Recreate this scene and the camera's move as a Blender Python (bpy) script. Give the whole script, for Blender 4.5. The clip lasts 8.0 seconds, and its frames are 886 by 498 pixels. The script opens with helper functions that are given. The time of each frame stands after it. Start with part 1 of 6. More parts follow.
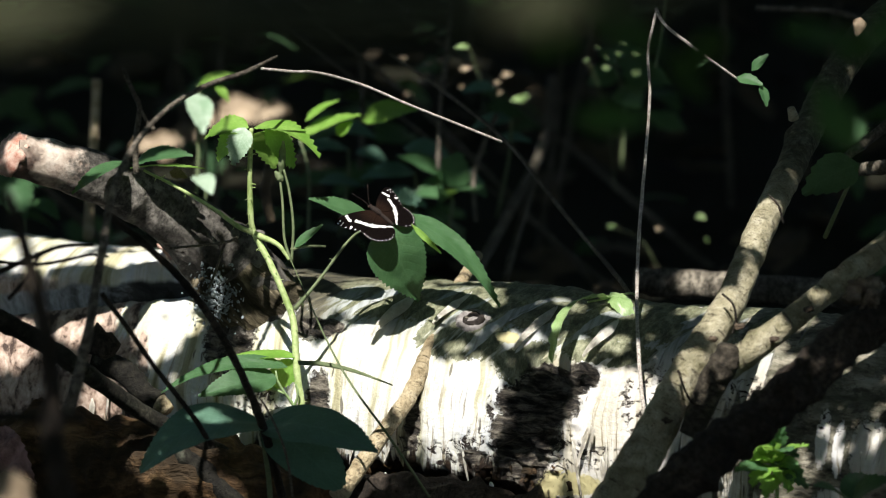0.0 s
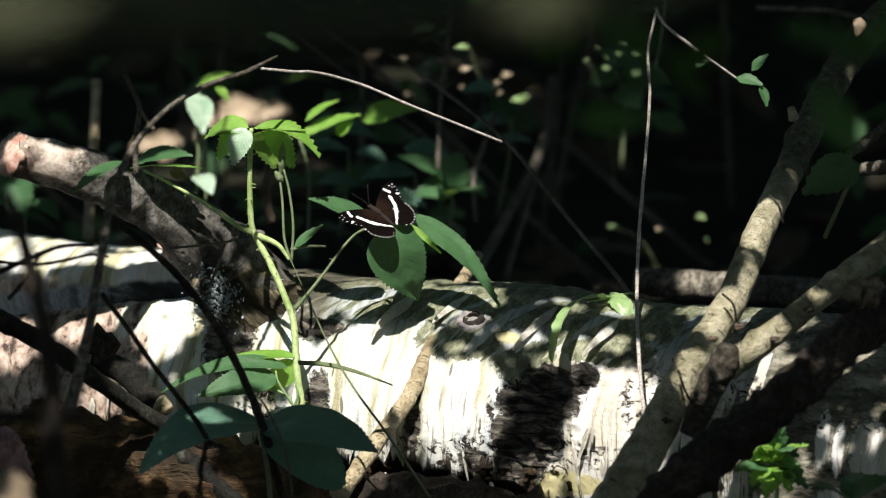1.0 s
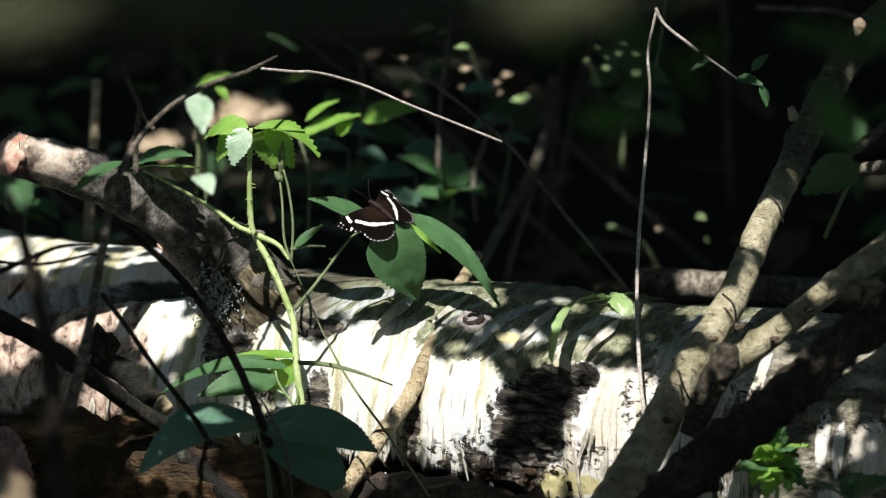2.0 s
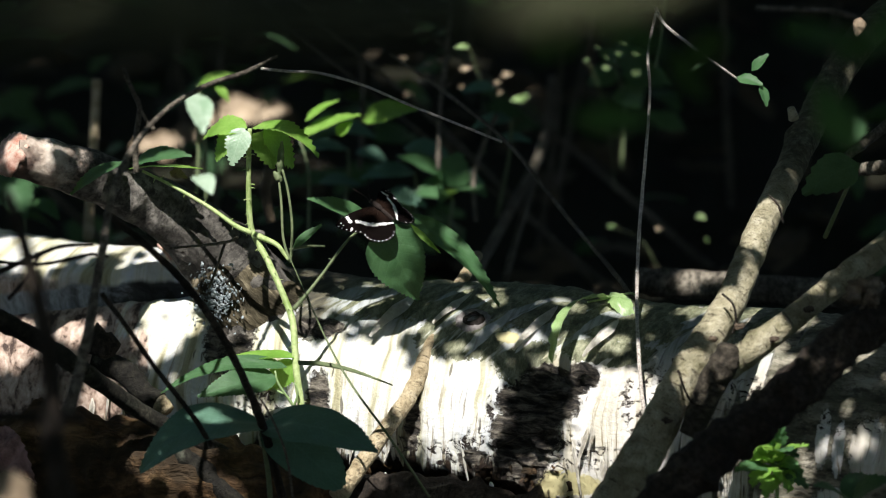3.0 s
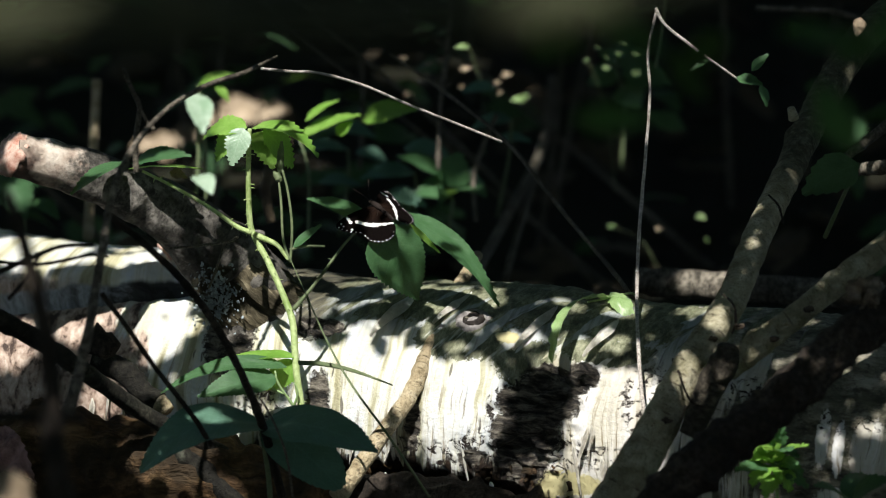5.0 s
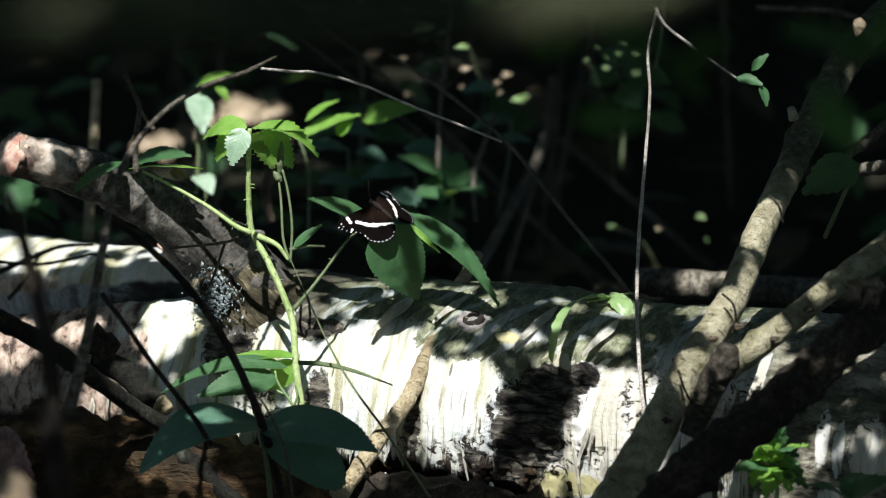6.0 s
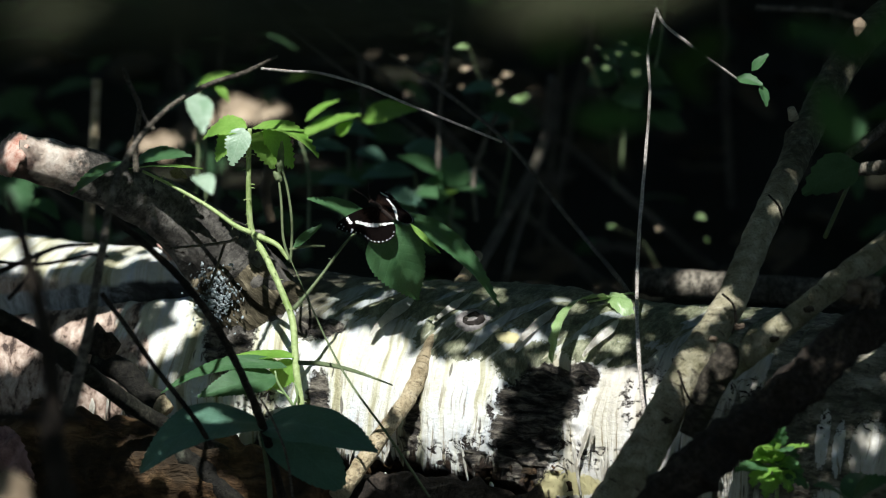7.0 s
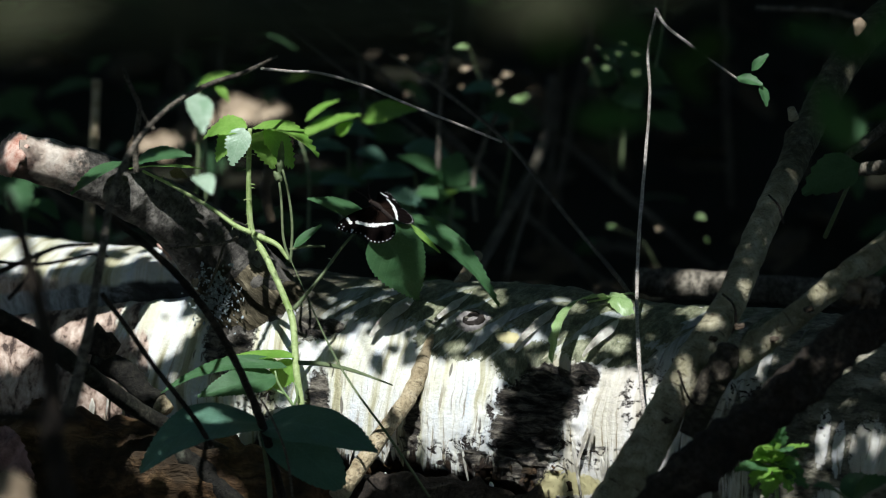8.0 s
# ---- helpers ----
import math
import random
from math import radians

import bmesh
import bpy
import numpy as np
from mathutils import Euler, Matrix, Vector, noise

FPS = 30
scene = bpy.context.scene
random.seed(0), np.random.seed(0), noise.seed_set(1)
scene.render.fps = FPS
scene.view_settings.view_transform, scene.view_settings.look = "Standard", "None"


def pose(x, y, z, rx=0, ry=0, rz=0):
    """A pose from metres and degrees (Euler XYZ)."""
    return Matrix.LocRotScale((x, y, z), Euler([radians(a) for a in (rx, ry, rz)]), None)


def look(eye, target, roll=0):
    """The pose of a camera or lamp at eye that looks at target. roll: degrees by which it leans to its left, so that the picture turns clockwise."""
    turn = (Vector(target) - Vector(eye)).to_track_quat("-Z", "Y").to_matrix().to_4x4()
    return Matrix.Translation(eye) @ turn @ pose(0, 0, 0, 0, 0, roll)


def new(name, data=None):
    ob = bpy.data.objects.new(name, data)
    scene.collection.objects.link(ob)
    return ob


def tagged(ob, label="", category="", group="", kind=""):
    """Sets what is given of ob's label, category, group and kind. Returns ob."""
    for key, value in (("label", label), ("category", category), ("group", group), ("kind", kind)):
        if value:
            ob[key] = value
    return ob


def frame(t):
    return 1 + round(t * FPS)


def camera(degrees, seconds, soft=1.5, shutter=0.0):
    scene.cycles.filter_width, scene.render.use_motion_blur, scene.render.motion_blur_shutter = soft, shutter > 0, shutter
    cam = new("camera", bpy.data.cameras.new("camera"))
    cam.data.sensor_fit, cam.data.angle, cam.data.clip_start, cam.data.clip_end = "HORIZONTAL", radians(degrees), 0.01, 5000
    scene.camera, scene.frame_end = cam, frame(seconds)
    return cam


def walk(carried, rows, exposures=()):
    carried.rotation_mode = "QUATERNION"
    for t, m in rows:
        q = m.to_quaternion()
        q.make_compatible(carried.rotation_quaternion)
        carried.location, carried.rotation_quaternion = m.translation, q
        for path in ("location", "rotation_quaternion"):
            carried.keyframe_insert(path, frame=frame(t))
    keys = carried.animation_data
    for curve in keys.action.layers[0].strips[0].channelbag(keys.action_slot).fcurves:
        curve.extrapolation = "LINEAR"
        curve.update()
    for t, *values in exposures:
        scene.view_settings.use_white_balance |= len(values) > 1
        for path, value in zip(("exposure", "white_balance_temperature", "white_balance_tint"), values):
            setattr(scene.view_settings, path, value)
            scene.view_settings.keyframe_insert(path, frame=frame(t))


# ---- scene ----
# ---------------- camera: a long lens on a tripod ----------------
cam = camera(9.0, 8.0, soft=1.1)
EYE, FOCUS = Vector((0, -3.9771, 1.0654)), Vector((0, 0, 0.22))
cam.data.dof.use_dof = True
cam.data.dof.focus_distance = 4.066 - 0.05
cam.data.dof.aperture_fstop = 7.1
walk(cam, [(0.0, look(EYE, FOCUS)), (8.0, look(EYE, FOCUS))],
     exposures=[(0.0, 0.93, 6370, 10), (1.7, 0.93, 6350, 10), (3.5, 0.91, 6230, 11), (4.5, 0.74, 6330, 10), (6.0, 0.83, 6000, 7), (7.0, 0.70, 5970, 7), (8.0, 0.54, 5830, 7)])

# ---------------- light ----------------
TO_SUN = Vector((-0.12, -0.52, 0.85)).normalized()
world = bpy.data.worlds.new("sky")
scene.world = world
world.use_nodes = True
sky = world.node_tree.nodes.new("ShaderNodeTexSky")
sky.sky_type, sky.sun_disc = "NISHITA", False
sky.sun_elevation = math.asin(TO_SUN.z)
sky.sun_rotation = math.atan2(TO_SUN.x, TO_SUN.y)
world.node_tree.links.new(sky.outputs[0], world.node_tree.nodes["Background"].inputs[0])
world.node_tree.nodes["Background"].inputs[1].default_value = 0.092
sun = new("sun", bpy.data.lights.new("sun", "SUN"))
sun.data.energy, sun.data.angle, sun.data.color = 4.6, radians(0.53), (1.0, 0.96, 0.89)
sun.matrix_world = look(TO_SUN * 10, (0, 0, 0))

# ---------------- materials ----------------
class Mat:
    """A small builder of node materials."""

    def __init__(self, name):
        self.m = bpy.data.materials.new(name)
        self.m.use_nodes = True
        self.t = self.m.node_tree
        self.b = self.t.nodes["Principled BSDF"]
        self.out = self.t.nodes["Material Output"]

    def node(self, kind, **ins):
        n = self.t.nodes.new("ShaderNode" + kind)
        for k, v in ins.items():
            self.put(n.inputs[k.replace("_", " ")], v)
        return n

    def put(self, sock, v):
        if isinstance(v, bpy.types.NodeSocket):
            self.t.links.new(v, sock)
        elif isinstance(v, tuple) and len(v) == 3 and sock.type == "RGBA":
            sock.default_value = (*v, 1)
        else:
            sock.default_value = v

    def coords(self, scale=(1, 1, 1), kind="Object"):
        c = self.t.nodes.new("ShaderNodeTexCoord")
        m = self.node("Mapping", Vector=c.outputs[kind])
        m.inputs["Scale"].default_value = scale
        return m.outputs[0]

    def noise(self, vec, scale, detail=4.0, rough=0.6, distort=0.0):
        return self.node("TexNoise", Vector=vec, Scale=scale, Detail=detail, Roughness=rough, Distortion=distort).outputs[0]

    def ramp(self, fac, *stops):
        r = self.node("ValToRGB", Fac=fac)
        e = r.color_ramp.elements
        while len(e) < len(stops):
            e.new(0.5)
        for el, (p, c) in zip(e, stops):
            el.position = p
            el.color = (c, c, c, 1) if not isinstance(c, tuple) else (*c, 1)
        return r.outputs[0]

    def step(self, v, lo, hi):
        """0 below lo, 1 above hi (or the other way round)."""
        n = self.node("MapRange", Value=v)
        n.interpolation_type = "SMOOTHSTEP"
        flip = lo > hi
        n.inputs["From Min"].default_value, n.inputs["From Max"].default_value = min(lo, hi), max(lo, hi)
        n.inputs["To Min"].default_value, n.inputs["To Max"].default_value = (1.0, 0.0) if flip else (0.0, 1.0)
        return n.outputs[0]

    def mix(self, fac, a, b, how="MIX"):
        n = self.t.nodes.new("ShaderNodeMix")
        n.data_type, n.blend_type = "RGBA", how
        for sock, v in ((n.inputs[0], fac), (n.inputs[6], a), (n.inputs[7], b)):
            self.put(sock, v)
        return n.outputs[2]

    def math(self, op, a, b=0.0, c=0.0):
        n = self.t.nodes.new("ShaderNodeMath")
        n.operation = op
        for sock, v in zip(n.inputs, (a, b, c)):
            self.put(sock, v)
        return n.outputs[0]

    def bump(self, height, strength, dist):
        self.put(self.b.inputs["Normal"], self.node("Bump", Height=height, Strength=strength, Distance=dist).outputs[0])

    def done(self, color, rough=0.7, spec=0.3):
        self.put(self.b.inputs["Base Color"], color)
        self.put(self.b.inputs["Roughness"], rough)
        self.b.inputs["Specular IOR Level"].default_value = spec
        return self.m


def bark_mat(name, dark, mid, light, fine=220.0, lichen=None, bump=0.6, peel=None):
    """Thin grey-brown bark: blotches, fine cracks, pores, lichen dust."""
    k = Mat(name)
    v = k.coords()
    big = k.noise(v, 28.0, 5, 0.65)
    small = k.noise(v, fine, 6, 0.7)
    col = k.ramp(big, (0.32, dark), (0.5, mid), (0.68, light))
    col = k.mix(k.ramp(small, (0.40, 0.75), (0.58, 0.0)), col, tuple(c * 0.35 for c in dark))
    vor = k.node("TexVoronoi", Vector=v, Scale=fine * 0.9)
    pores = k.ramp(vor.outputs["Distance"], (0.08, 1.0), (0.2, 0.0))
    col = k.mix(k.math("MULTIPLY", pores, 0.5), col, tuple(c * 0.3 for c in dark))
    crack = k.noise(k.coords((1.0, 0.25, 1.0), "UV"), fine * 1.6, 5, 0.75)
    col = k.mix(k.ramp(crack, (0.40, 0.7), (0.48, 0.0)), col, tuple(c * 0.4 for c in dark))
    if lichen:
        col = k.mix(k.ramp(k.noise(v, 46.0, 5, 0.7), (0.55, 0.0), (0.66, 0.6)), col, lichen)
    # pale barkless end; its brighter light is partly put into this colour
    if peel:
        u = k.node("SeparateXYZ", Vector=k.coords(kind="UV")).outputs[0]
        bare = k.step(k.math("ADD", u, k.math("MULTIPLY", k.math("SUBTRACT", k.noise(v, 40.0, 6, 0.7), 0.5), 0.12)), peel - 0.012, peel + 0.012)
        stain = k.ramp(k.noise(v, 24.0, 4, 0.6), (0.40, (0.06, 0.042, 0.034)), (0.50, (0.44, 0.36, 0.29)), (0.64, (0.68, 0.60, 0.51)))
        col = k.mix(bare, col, k.mix(k.ramp(small, (0.35, 0.5), (0.55, 0.0)), stain, (0.20, 0.12, 0.09)))
    k.bump(k.math("ADD", k.math("MULTIPLY", big, 0.8), k.math("SUBTRACT", small, k.math("MULTIPLY", pores, 0.4))), bump, 0.0025)
    return k.done(col, 0.82, 0.25)


def smooth_bark_mat(name, tones, film, moss_from=9.0):
    """Smooth cream bark with an olive film, thin wrinkles across the stem and sparse specks."""
    k = Mat(name)
    v, uv = k.coords(), k.coords(kind="UV")
    big, mid, fine = k.noise(v, 34.0, 4, 0.6), k.noise(v, 120.0, 5, 0.65), k.noise(v, 620.0, 4, 0.6)
    col = k.ramp(mid, (0.32, tones[0]), (0.5, tones[1]), (0.68, tones[2]))
    col = k.mix(k.ramp(big, (0.44, 0.0), (0.62, 0.75)), col, film)
    col = k.mix(k.ramp(fine, (0.36, 0.55), (0.47, 0.0)), col, tuple(c * 0.45 for c in tones[0]))
    wrinkle = k.noise(k.coords((1.0, 0.10, 1.0), "UV"), 520.0, 3, 0.6, 0.3)
    wrinkle = k.math("MULTIPLY", k.ramp(wrinkle, (0.34, 1.0), (0.42, 0.0)), k.ramp(k.noise(v, 70.0, 3, 0.6), (0.42, 0.0), (0.54, 0.9)))
    col = k.mix(wrinkle, col, (0.10, 0.075, 0.05))
    spots = k.node("TexVoronoi", Vector=v, Scale=150.0)
    specks = k.math("MULTIPLY", k.ramp(spots.outputs["Distance"], (0.10, 1.0), (0.16, 0.0)), k.ramp(k.noise(v, 55.0, 3, 0.6), (0.54, 0.0), (0.62, 0.8)))
    col = k.mix(specks, col, (0.15, 0.10, 0.065))
    run = k.node("SeparateXYZ", Vector=uv).outputs[0]
    mossy = k.step(k.math("ADD", run, k.math("MULTIPLY", k.math("SUBTRACT", k.math("ADD", big, mid), 1.0), 0.10)), moss_from - 0.02, moss_from + 0.03)
    moss = k.ramp(k.noise(v, 210.0, 6, 0.7), (0.36, (0.018, 0.018, 0.010)), (0.52, (0.075, 0.072, 0.042)), (0.68, (0.20, 0.195, 0.13)))
    col = k.mix(k.math("MULTIPLY", mossy, 0.92), col, moss)
    k.bump(k.math("SUBTRACT", k.math("ADD", mid, fine), wrinkle), 1.0, 0.0028)
    return k.done(col, 0.75, 0.25)


def fibre_mat(name, dark, mid, light, along=0.10, scale=210.0):
    """Stringy torn bark: wavy fibres that run along the stem, over darker hollows."""
    k = Mat(name)
    v = k.coords()
    wave = k.math("MULTIPLY", k.noise(v, 45.0, 4, 0.6), 0.006)
    sep = k.node("SeparateXYZ", Vector=k.coords(kind="UV"))
    run = k.node("CombineXYZ", X=k.math("MULTIPLY", sep.outputs[0], along), Y=k.math("ADD", sep.outputs[1], wave)).outputs[0]
    fib, fine, big = k.noise(run, scale, 5, 0.65, 0.2), k.noise(run, scale * 3.2, 4, 0.6), k.noise(v, 30.0, 4, 0.6)
    col = k.ramp(k.math("ADD", k.math("MULTIPLY", fib, 0.65), k.math("MULTIPLY", fine, 0.35)), (0.38, dark), (0.5, mid), (0.62, light))
    col = k.mix(k.ramp(big, (0.38, 0.8), (0.54, 0.0)), col, tuple(c * 0.8 for c in dark))
    k.bump(k.math("ADD", fib, k.math("MULTIPLY", fine, 0.5)), 1.0, 0.004)
    return k.done(col, 0.9, 0.15)


def leaf_mat(name, top, light, through_share=0.3, gloss=0.42, spots=False):
    """Leaf blade: midrib and side veins from its own length and width, light showing through."""
    k = Mat(name)
    uv = k.coords(kind="UV")
    sep = k.node("SeparateXYZ", Vector=uv)
    across = k.math("ABSOLUTE", sep.outputs[0])
    lanes = k.math("SUBTRACT", k.math("MULTIPLY", sep.outputs[1], 9.0), k.math("MULTIPLY", across, 2.2))
    saw = k.math("ABSOLUTE", k.math("SUBTRACT", k.math("FRACT", lanes), 0.5))
    vein = k.math("MAXIMUM", k.ramp(saw, (0.0, 1.0), (0.09, 0.0)), k.ramp(across, (0.02, 1.0), (0.07, 0.0)))
    v = k.coords()
    big = k.noise(v, 60.0, 4, 0.6)
    fine = k.noise(v, 700.0, 3, 0.6)
    col = k.mix(k.ramp(big, (0.35, 0.0), (0.7, 1.0)), top, light)
    col = k.mix(k.math("MULTIPLY", vein, 0.15), col, tuple(min(1, c * 1.5 + 0.03) for c in light))
    col = k.mix(k.ramp(fine, (0.3, 0.35), (0.6, 0.0)), col, tuple(c * 0.5 for c in top))
    if spots:
        col = k.mix(k.ramp(k.noise(v, 170.0, 2, 0.5), (0.66, 0.0), (0.7, 0.8)), col, (0.25, 0.2, 0.08))
    k.bump(k.math("ADD", k.math("MULTIPLY", vein, -0.6), k.math("MULTIPLY", k.math("ADD", saw, fine), 0.6)), 0.16, 0.0008)
    k.done(col, k.ramp(big, (0.3, gloss), (0.7, gloss + 0.14)), 0.30)
    tr = k.node("BsdfTranslucent", Color=k.mix(0.35, light, (0.30, 0.5, 0.03)))
    mx = k.node("MixShader", Fac=through_share)
    k.t.links.new(k.b.outputs[0], mx.inputs[1])
    k.t.links.new(tr.outputs[0], mx.inputs[2])
    k.t.links.new(mx.outputs[0], k.out.inputs[0])
    return k.m


def birch_mat(name):
    """Birch bark by length and girth: cream sheets, girthwise streaks, algae with painted shade, black scaly patches,
    pink inner bark.
    """
    k = Mat(name)
    uv = k.coords(kind="UV")            # x along the trunk, y round its girth, metres; y = 0 on top
    sep = k.node("SeparateXYZ", Vector=uv)
    along, girth = sep.outputs[0], sep.outputs[1]
    wob = k.coords((1.0, 0.35, 1.0), "UV")
    sway = k.math("MULTIPLY", k.noise(uv, 13.0, 3, 0.5), 0.022)
    streak_v = k.node("CombineXYZ", X=k.math("ADD", along, sway), Y=k.math("MULTIPLY", girth, 0.07)).outputs[0]
    clean = k.ramp(k.noise(k.coords((1.0, 0.6, 1.0), "UV"), 24.0, 4, 0.6), (0.42, 0.0), (0.56, 0.75))
    streak = k.noise(streak_v, 78.0, 4, 0.55, 0.3)
    thin = k.noise(streak_v, 330.0, 4, 0.6)
    cloud = k.noise(wob, 17.0, 5, 0.6)
    grain = k.noise(uv, 330.0, 5, 0.7)
    col = k.ramp(streak, (0.35, (0.22, 0.195, 0.105)), (0.43, (0.47, 0.445, 0.31)), (0.50, (0.68, 0.67, 0.61)), (0.66, (0.60, 0.625, 0.665)))
    col = k.mix(k.math("MULTIPLY", k.step(along, 0.10, 0.145), 0.5), col, (0.66, 0.615, 0.575))
    # yellow-cream stains in broad sheets
    stain = k.ramp(k.noise(k.coords((1.0, 0.25, 1.0), "UV"), 30.0, 5, 0.6), (0.50, 0.0), (0.64, 0.6))
    col = k.mix(stain, col, k.mix(k.step(along, 0.09, 0.13), (0.52, 0.485, 0.28), (0.60, 0.535, 0.48)))
    col = k.mix(k.ramp(grain, (0.36, 0.30), (0.52, 0.0)), col, (0.46, 0.42, 0.28))
    # brown slits between the sheets, most of them low on the girth
    slit = k.math("MULTIPLY", k.ramp(thin, (0.37, 1.0), (0.45, 0.0)), k.math("SUBTRACT", 1.0, k.math("MULTIPLY", clean, k.step(girth, 0.135, 0.09))))
    slit = k.math("MULTIPLY", slit, k.math("ADD", 0.34, k.math("MULTIPLY", k.step(girth, 0.09, 0.14), 0.56)))
    col = k.mix(slit, col, (0.20, 0.16, 0.09))
    # dark lenticels: short dashes along the girth
    lent = k.noise(k.coords((1.0, 0.16, 1.0), "UV"), 210.0, 1, 0.4)
    col = k.mix(k.ramp(lent, (0.735, 0.0), (0.765, 0.8)), col, (0.06, 0.045, 0.03))
    # pink-brown inner bark where the sheets have come off, at the low-numbered end
    pink = k.step(k.math("ADD", k.math("MULTIPLY", along, -3.2), k.math("MULTIPLY", cloud, 1.3)), 1.30, 1.37)
    pink = k.math("MULTIPLY", pink, k.step(k.math("ADD", girth, k.math("MULTIPLY", grain, 0.02)), 0.055, 0.07))
    inner = k.ramp(k.noise(k.coords((0.5, 0.3, 1.0), "UV"), 230.0, 6, 0.7, 0.35), (0.40, (0.05, 0.030, 0.022)), (0.48, (0.33, 0.235, 0.18)), (0.64, (0.62, 0.50, 0.41)))
    col = k.mix(pink, col, inner)
    # places given by along, girth and half sizes, with ragged outlines
    def places(spots, ragged):
        best = None
        for a, g, ra, rg in spots:
            da = k.math("DIVIDE", k.math("SUBTRACT", along, a), ra)
            dg = k.math("DIVIDE", k.math("SUBTRACT", girth, g), rg)
            q = k.math("ADD", k.math("MULTIPLY", da, da), k.math("MULTIPLY", dg, dg))
            best = q if best is None else k.math("MINIMUM", best, q)
        return k.math("ADD", best, k.math("MULTIPLY", k.math("SUBTRACT", k.math("ADD", cloud, grain), 1.0), ragged))

    # green-black algae, and painted shade, on the weathered upper side, broken by the sheets' edges
    slant = k.node("CombineXYZ", X=k.math("ADD", along, k.math("MULTIPLY", girth, 0.65)), Y=k.math("MULTIPLY", girth, 0.22)).outputs[0]
    ragged = k.math("SUBTRACT", k.math("ADD", k.noise(slant, 75.0, 5, 0.65), k.math("MULTIPLY", grain, 0.4)), 0.7)
    upper = k.step(k.math("ADD", girth, k.math("MULTIPLY", ragged, 0.055)), 0.061, 0.056)
    algae = k.math("MAXIMUM", upper, k.step(k.math("ADD", places(ALGAE, 0.8), k.math("MULTIPLY", ragged, 2.2)), 1.06, 0.94))
    algae = k.math("MULTIPLY", algae, k.step(along, -0.19, -0.14))
    moss = k.ramp(k.noise(k.coords((1.0, 0.5, 1.0), "UV"), 130.0, 7, 0.75), (0.34, (0.022, 0.024, 0.012)), (0.48, (0.12, 0.125, 0.066)), (0.64, (0.32, 0.32, 0.21)))
    # by the fork a browner ramp paints in shade against stray sun
    moss = k.mix(k.step(k.math("ADD", along, k.math("MULTIPLY", k.math("SUBTRACT", cloud, 0.5), 0.08)), -0.05, -0.08), moss, k.ramp(k.noise(slant, 150.0, 6, 0.7), (0.36, (0.014, 0.012, 0.008)), (0.50, (0.058, 0.052, 0.030)), (0.66, (0.17, 0.15, 0.095))))
    # white sheets turn grey towards the top: shade put into the colour
    grey = k.mix(k.step(girth, 0.085, 0.05), col, k.ramp(thin, (0.35, (0.22, 0.235, 0.21)), (0.55, (0.38, 0.40, 0.40))))
    col = k.mix(k.step(along, -0.19, -0.14), col, grey)
    sheet = k.ramp(k.noise(slant, 52.0, 4, 0.5, 0.15), (0.555, 0.0), (0.575, 0.92))
    # no sheets at the top edge and fork, which paints those darker
    sheet = k.math("MULTIPLY", k.math("MULTIPLY", sheet, k.step(girth, 0.0, 0.03)), k.step(along, -0.085, -0.055))
    col = k.mix(k.math("MULTIPLY", algae, k.math("SUBTRACT", 0.96, sheet)), col, moss)
    col = k.mix(k.step(places(YELLOW, 1.5), 1.1, 0.8), col, (0.55, 0.49, 0.26))
    # the long split beyond the fork: its shade is painted black, with grey streaks
    off = k.math("SUBTRACT", k.math("ADD", girth, k.math("MULTIPLY", along, SPLIT_SLOPE)), SPLIT_AT)
    off = k.math("ADD", off, k.math("MULTIPLY", k.math("SUBTRACT", cloud, 0.5), 0.012))
    band = k.math("MULTIPLY", k.step(k.math("ABSOLUTE", off), 0.0080, 0.0055), k.step(along, -0.145, -0.165))
    black = k.ramp(k.noise(k.coords((0.25, 1.4, 1.0), "UV"), 70.0, 5, 0.65), (0.38, (0.012, 0.012, 0.011)), (0.52, (0.05, 0.05, 0.045)), (0.64, (0.30, 0.31, 0.32)))
    # painted shade eases to pale grey at the far end
    black = k.mix(k.step(k.math("ADD", along, k.math("MULTIPLY", k.math("SUBTRACT", streak, 0.5), 0.2)), -0.25, -0.31), black, k.ramp(grain, (0.35, (0.24, 0.24, 0.24)), (0.6, (0.46, 0.47, 0.48))))
    col = k.mix(band, col, black)

    crumb = k.ramp(k.noise(k.coords((0.7, 1.0, 1.0), "UV"), 165.0, 6, 0.75, 0.9), (0.44, 1.0), (0.475, 0.0))
    crumbly = k.math("MULTIPLY", k.step(places(CRUMB, 2.6), 1.1, 0.5), crumb)
    col = k.mix(crumbly, col, (0.022, 0.015, 0.011))
    worn = k.step(k.math("ADD", along, k.math("MULTIPLY", k.math("SUBTRACT", k.math("ADD", cloud, streak), 1.0), 0.35)), 0.235, 0.27)
    worn = k.math("MULTIPLY", worn, k.step(places(SHEETS, 1.6), 0.7, 0.9))
    wood = k.ramp(k.noise(k.coords((0.4, 1.0, 1.0), "UV"), 85.0, 6, 0.7), (0.36, (0.030, 0.027, 0.019)), (0.48, (0.17, 0.155, 0.11)), (0.64, (0.40, 0.365, 0.29)))
    pits = k.ramp(k.noise(k.coords((0.6, 1.0, 1.0), "UV"), 150.0, 6, 0.7, 0.3), (0.40, 0.7), (0.48, 0.0))
    wood = k.mix(pits, wood, (0.032, 0.028, 0.020))
    wood = k.mix(k.ramp(k.noise(uv, 48.0, 5, 0.65), (0.50, 0.0), (0.60, 0.6)), wood, (0.09, 0.095, 0.06))
    col = k.mix(worn, col, wood)
    # black corky plates
    cork = k.step(places(CORK, 1.8), 1.08, 0.82)
    scales = k.noise(k.coords((0.35, 1.0, 1.0), "UV"), 170.0, 7, 0.72, 0.4)
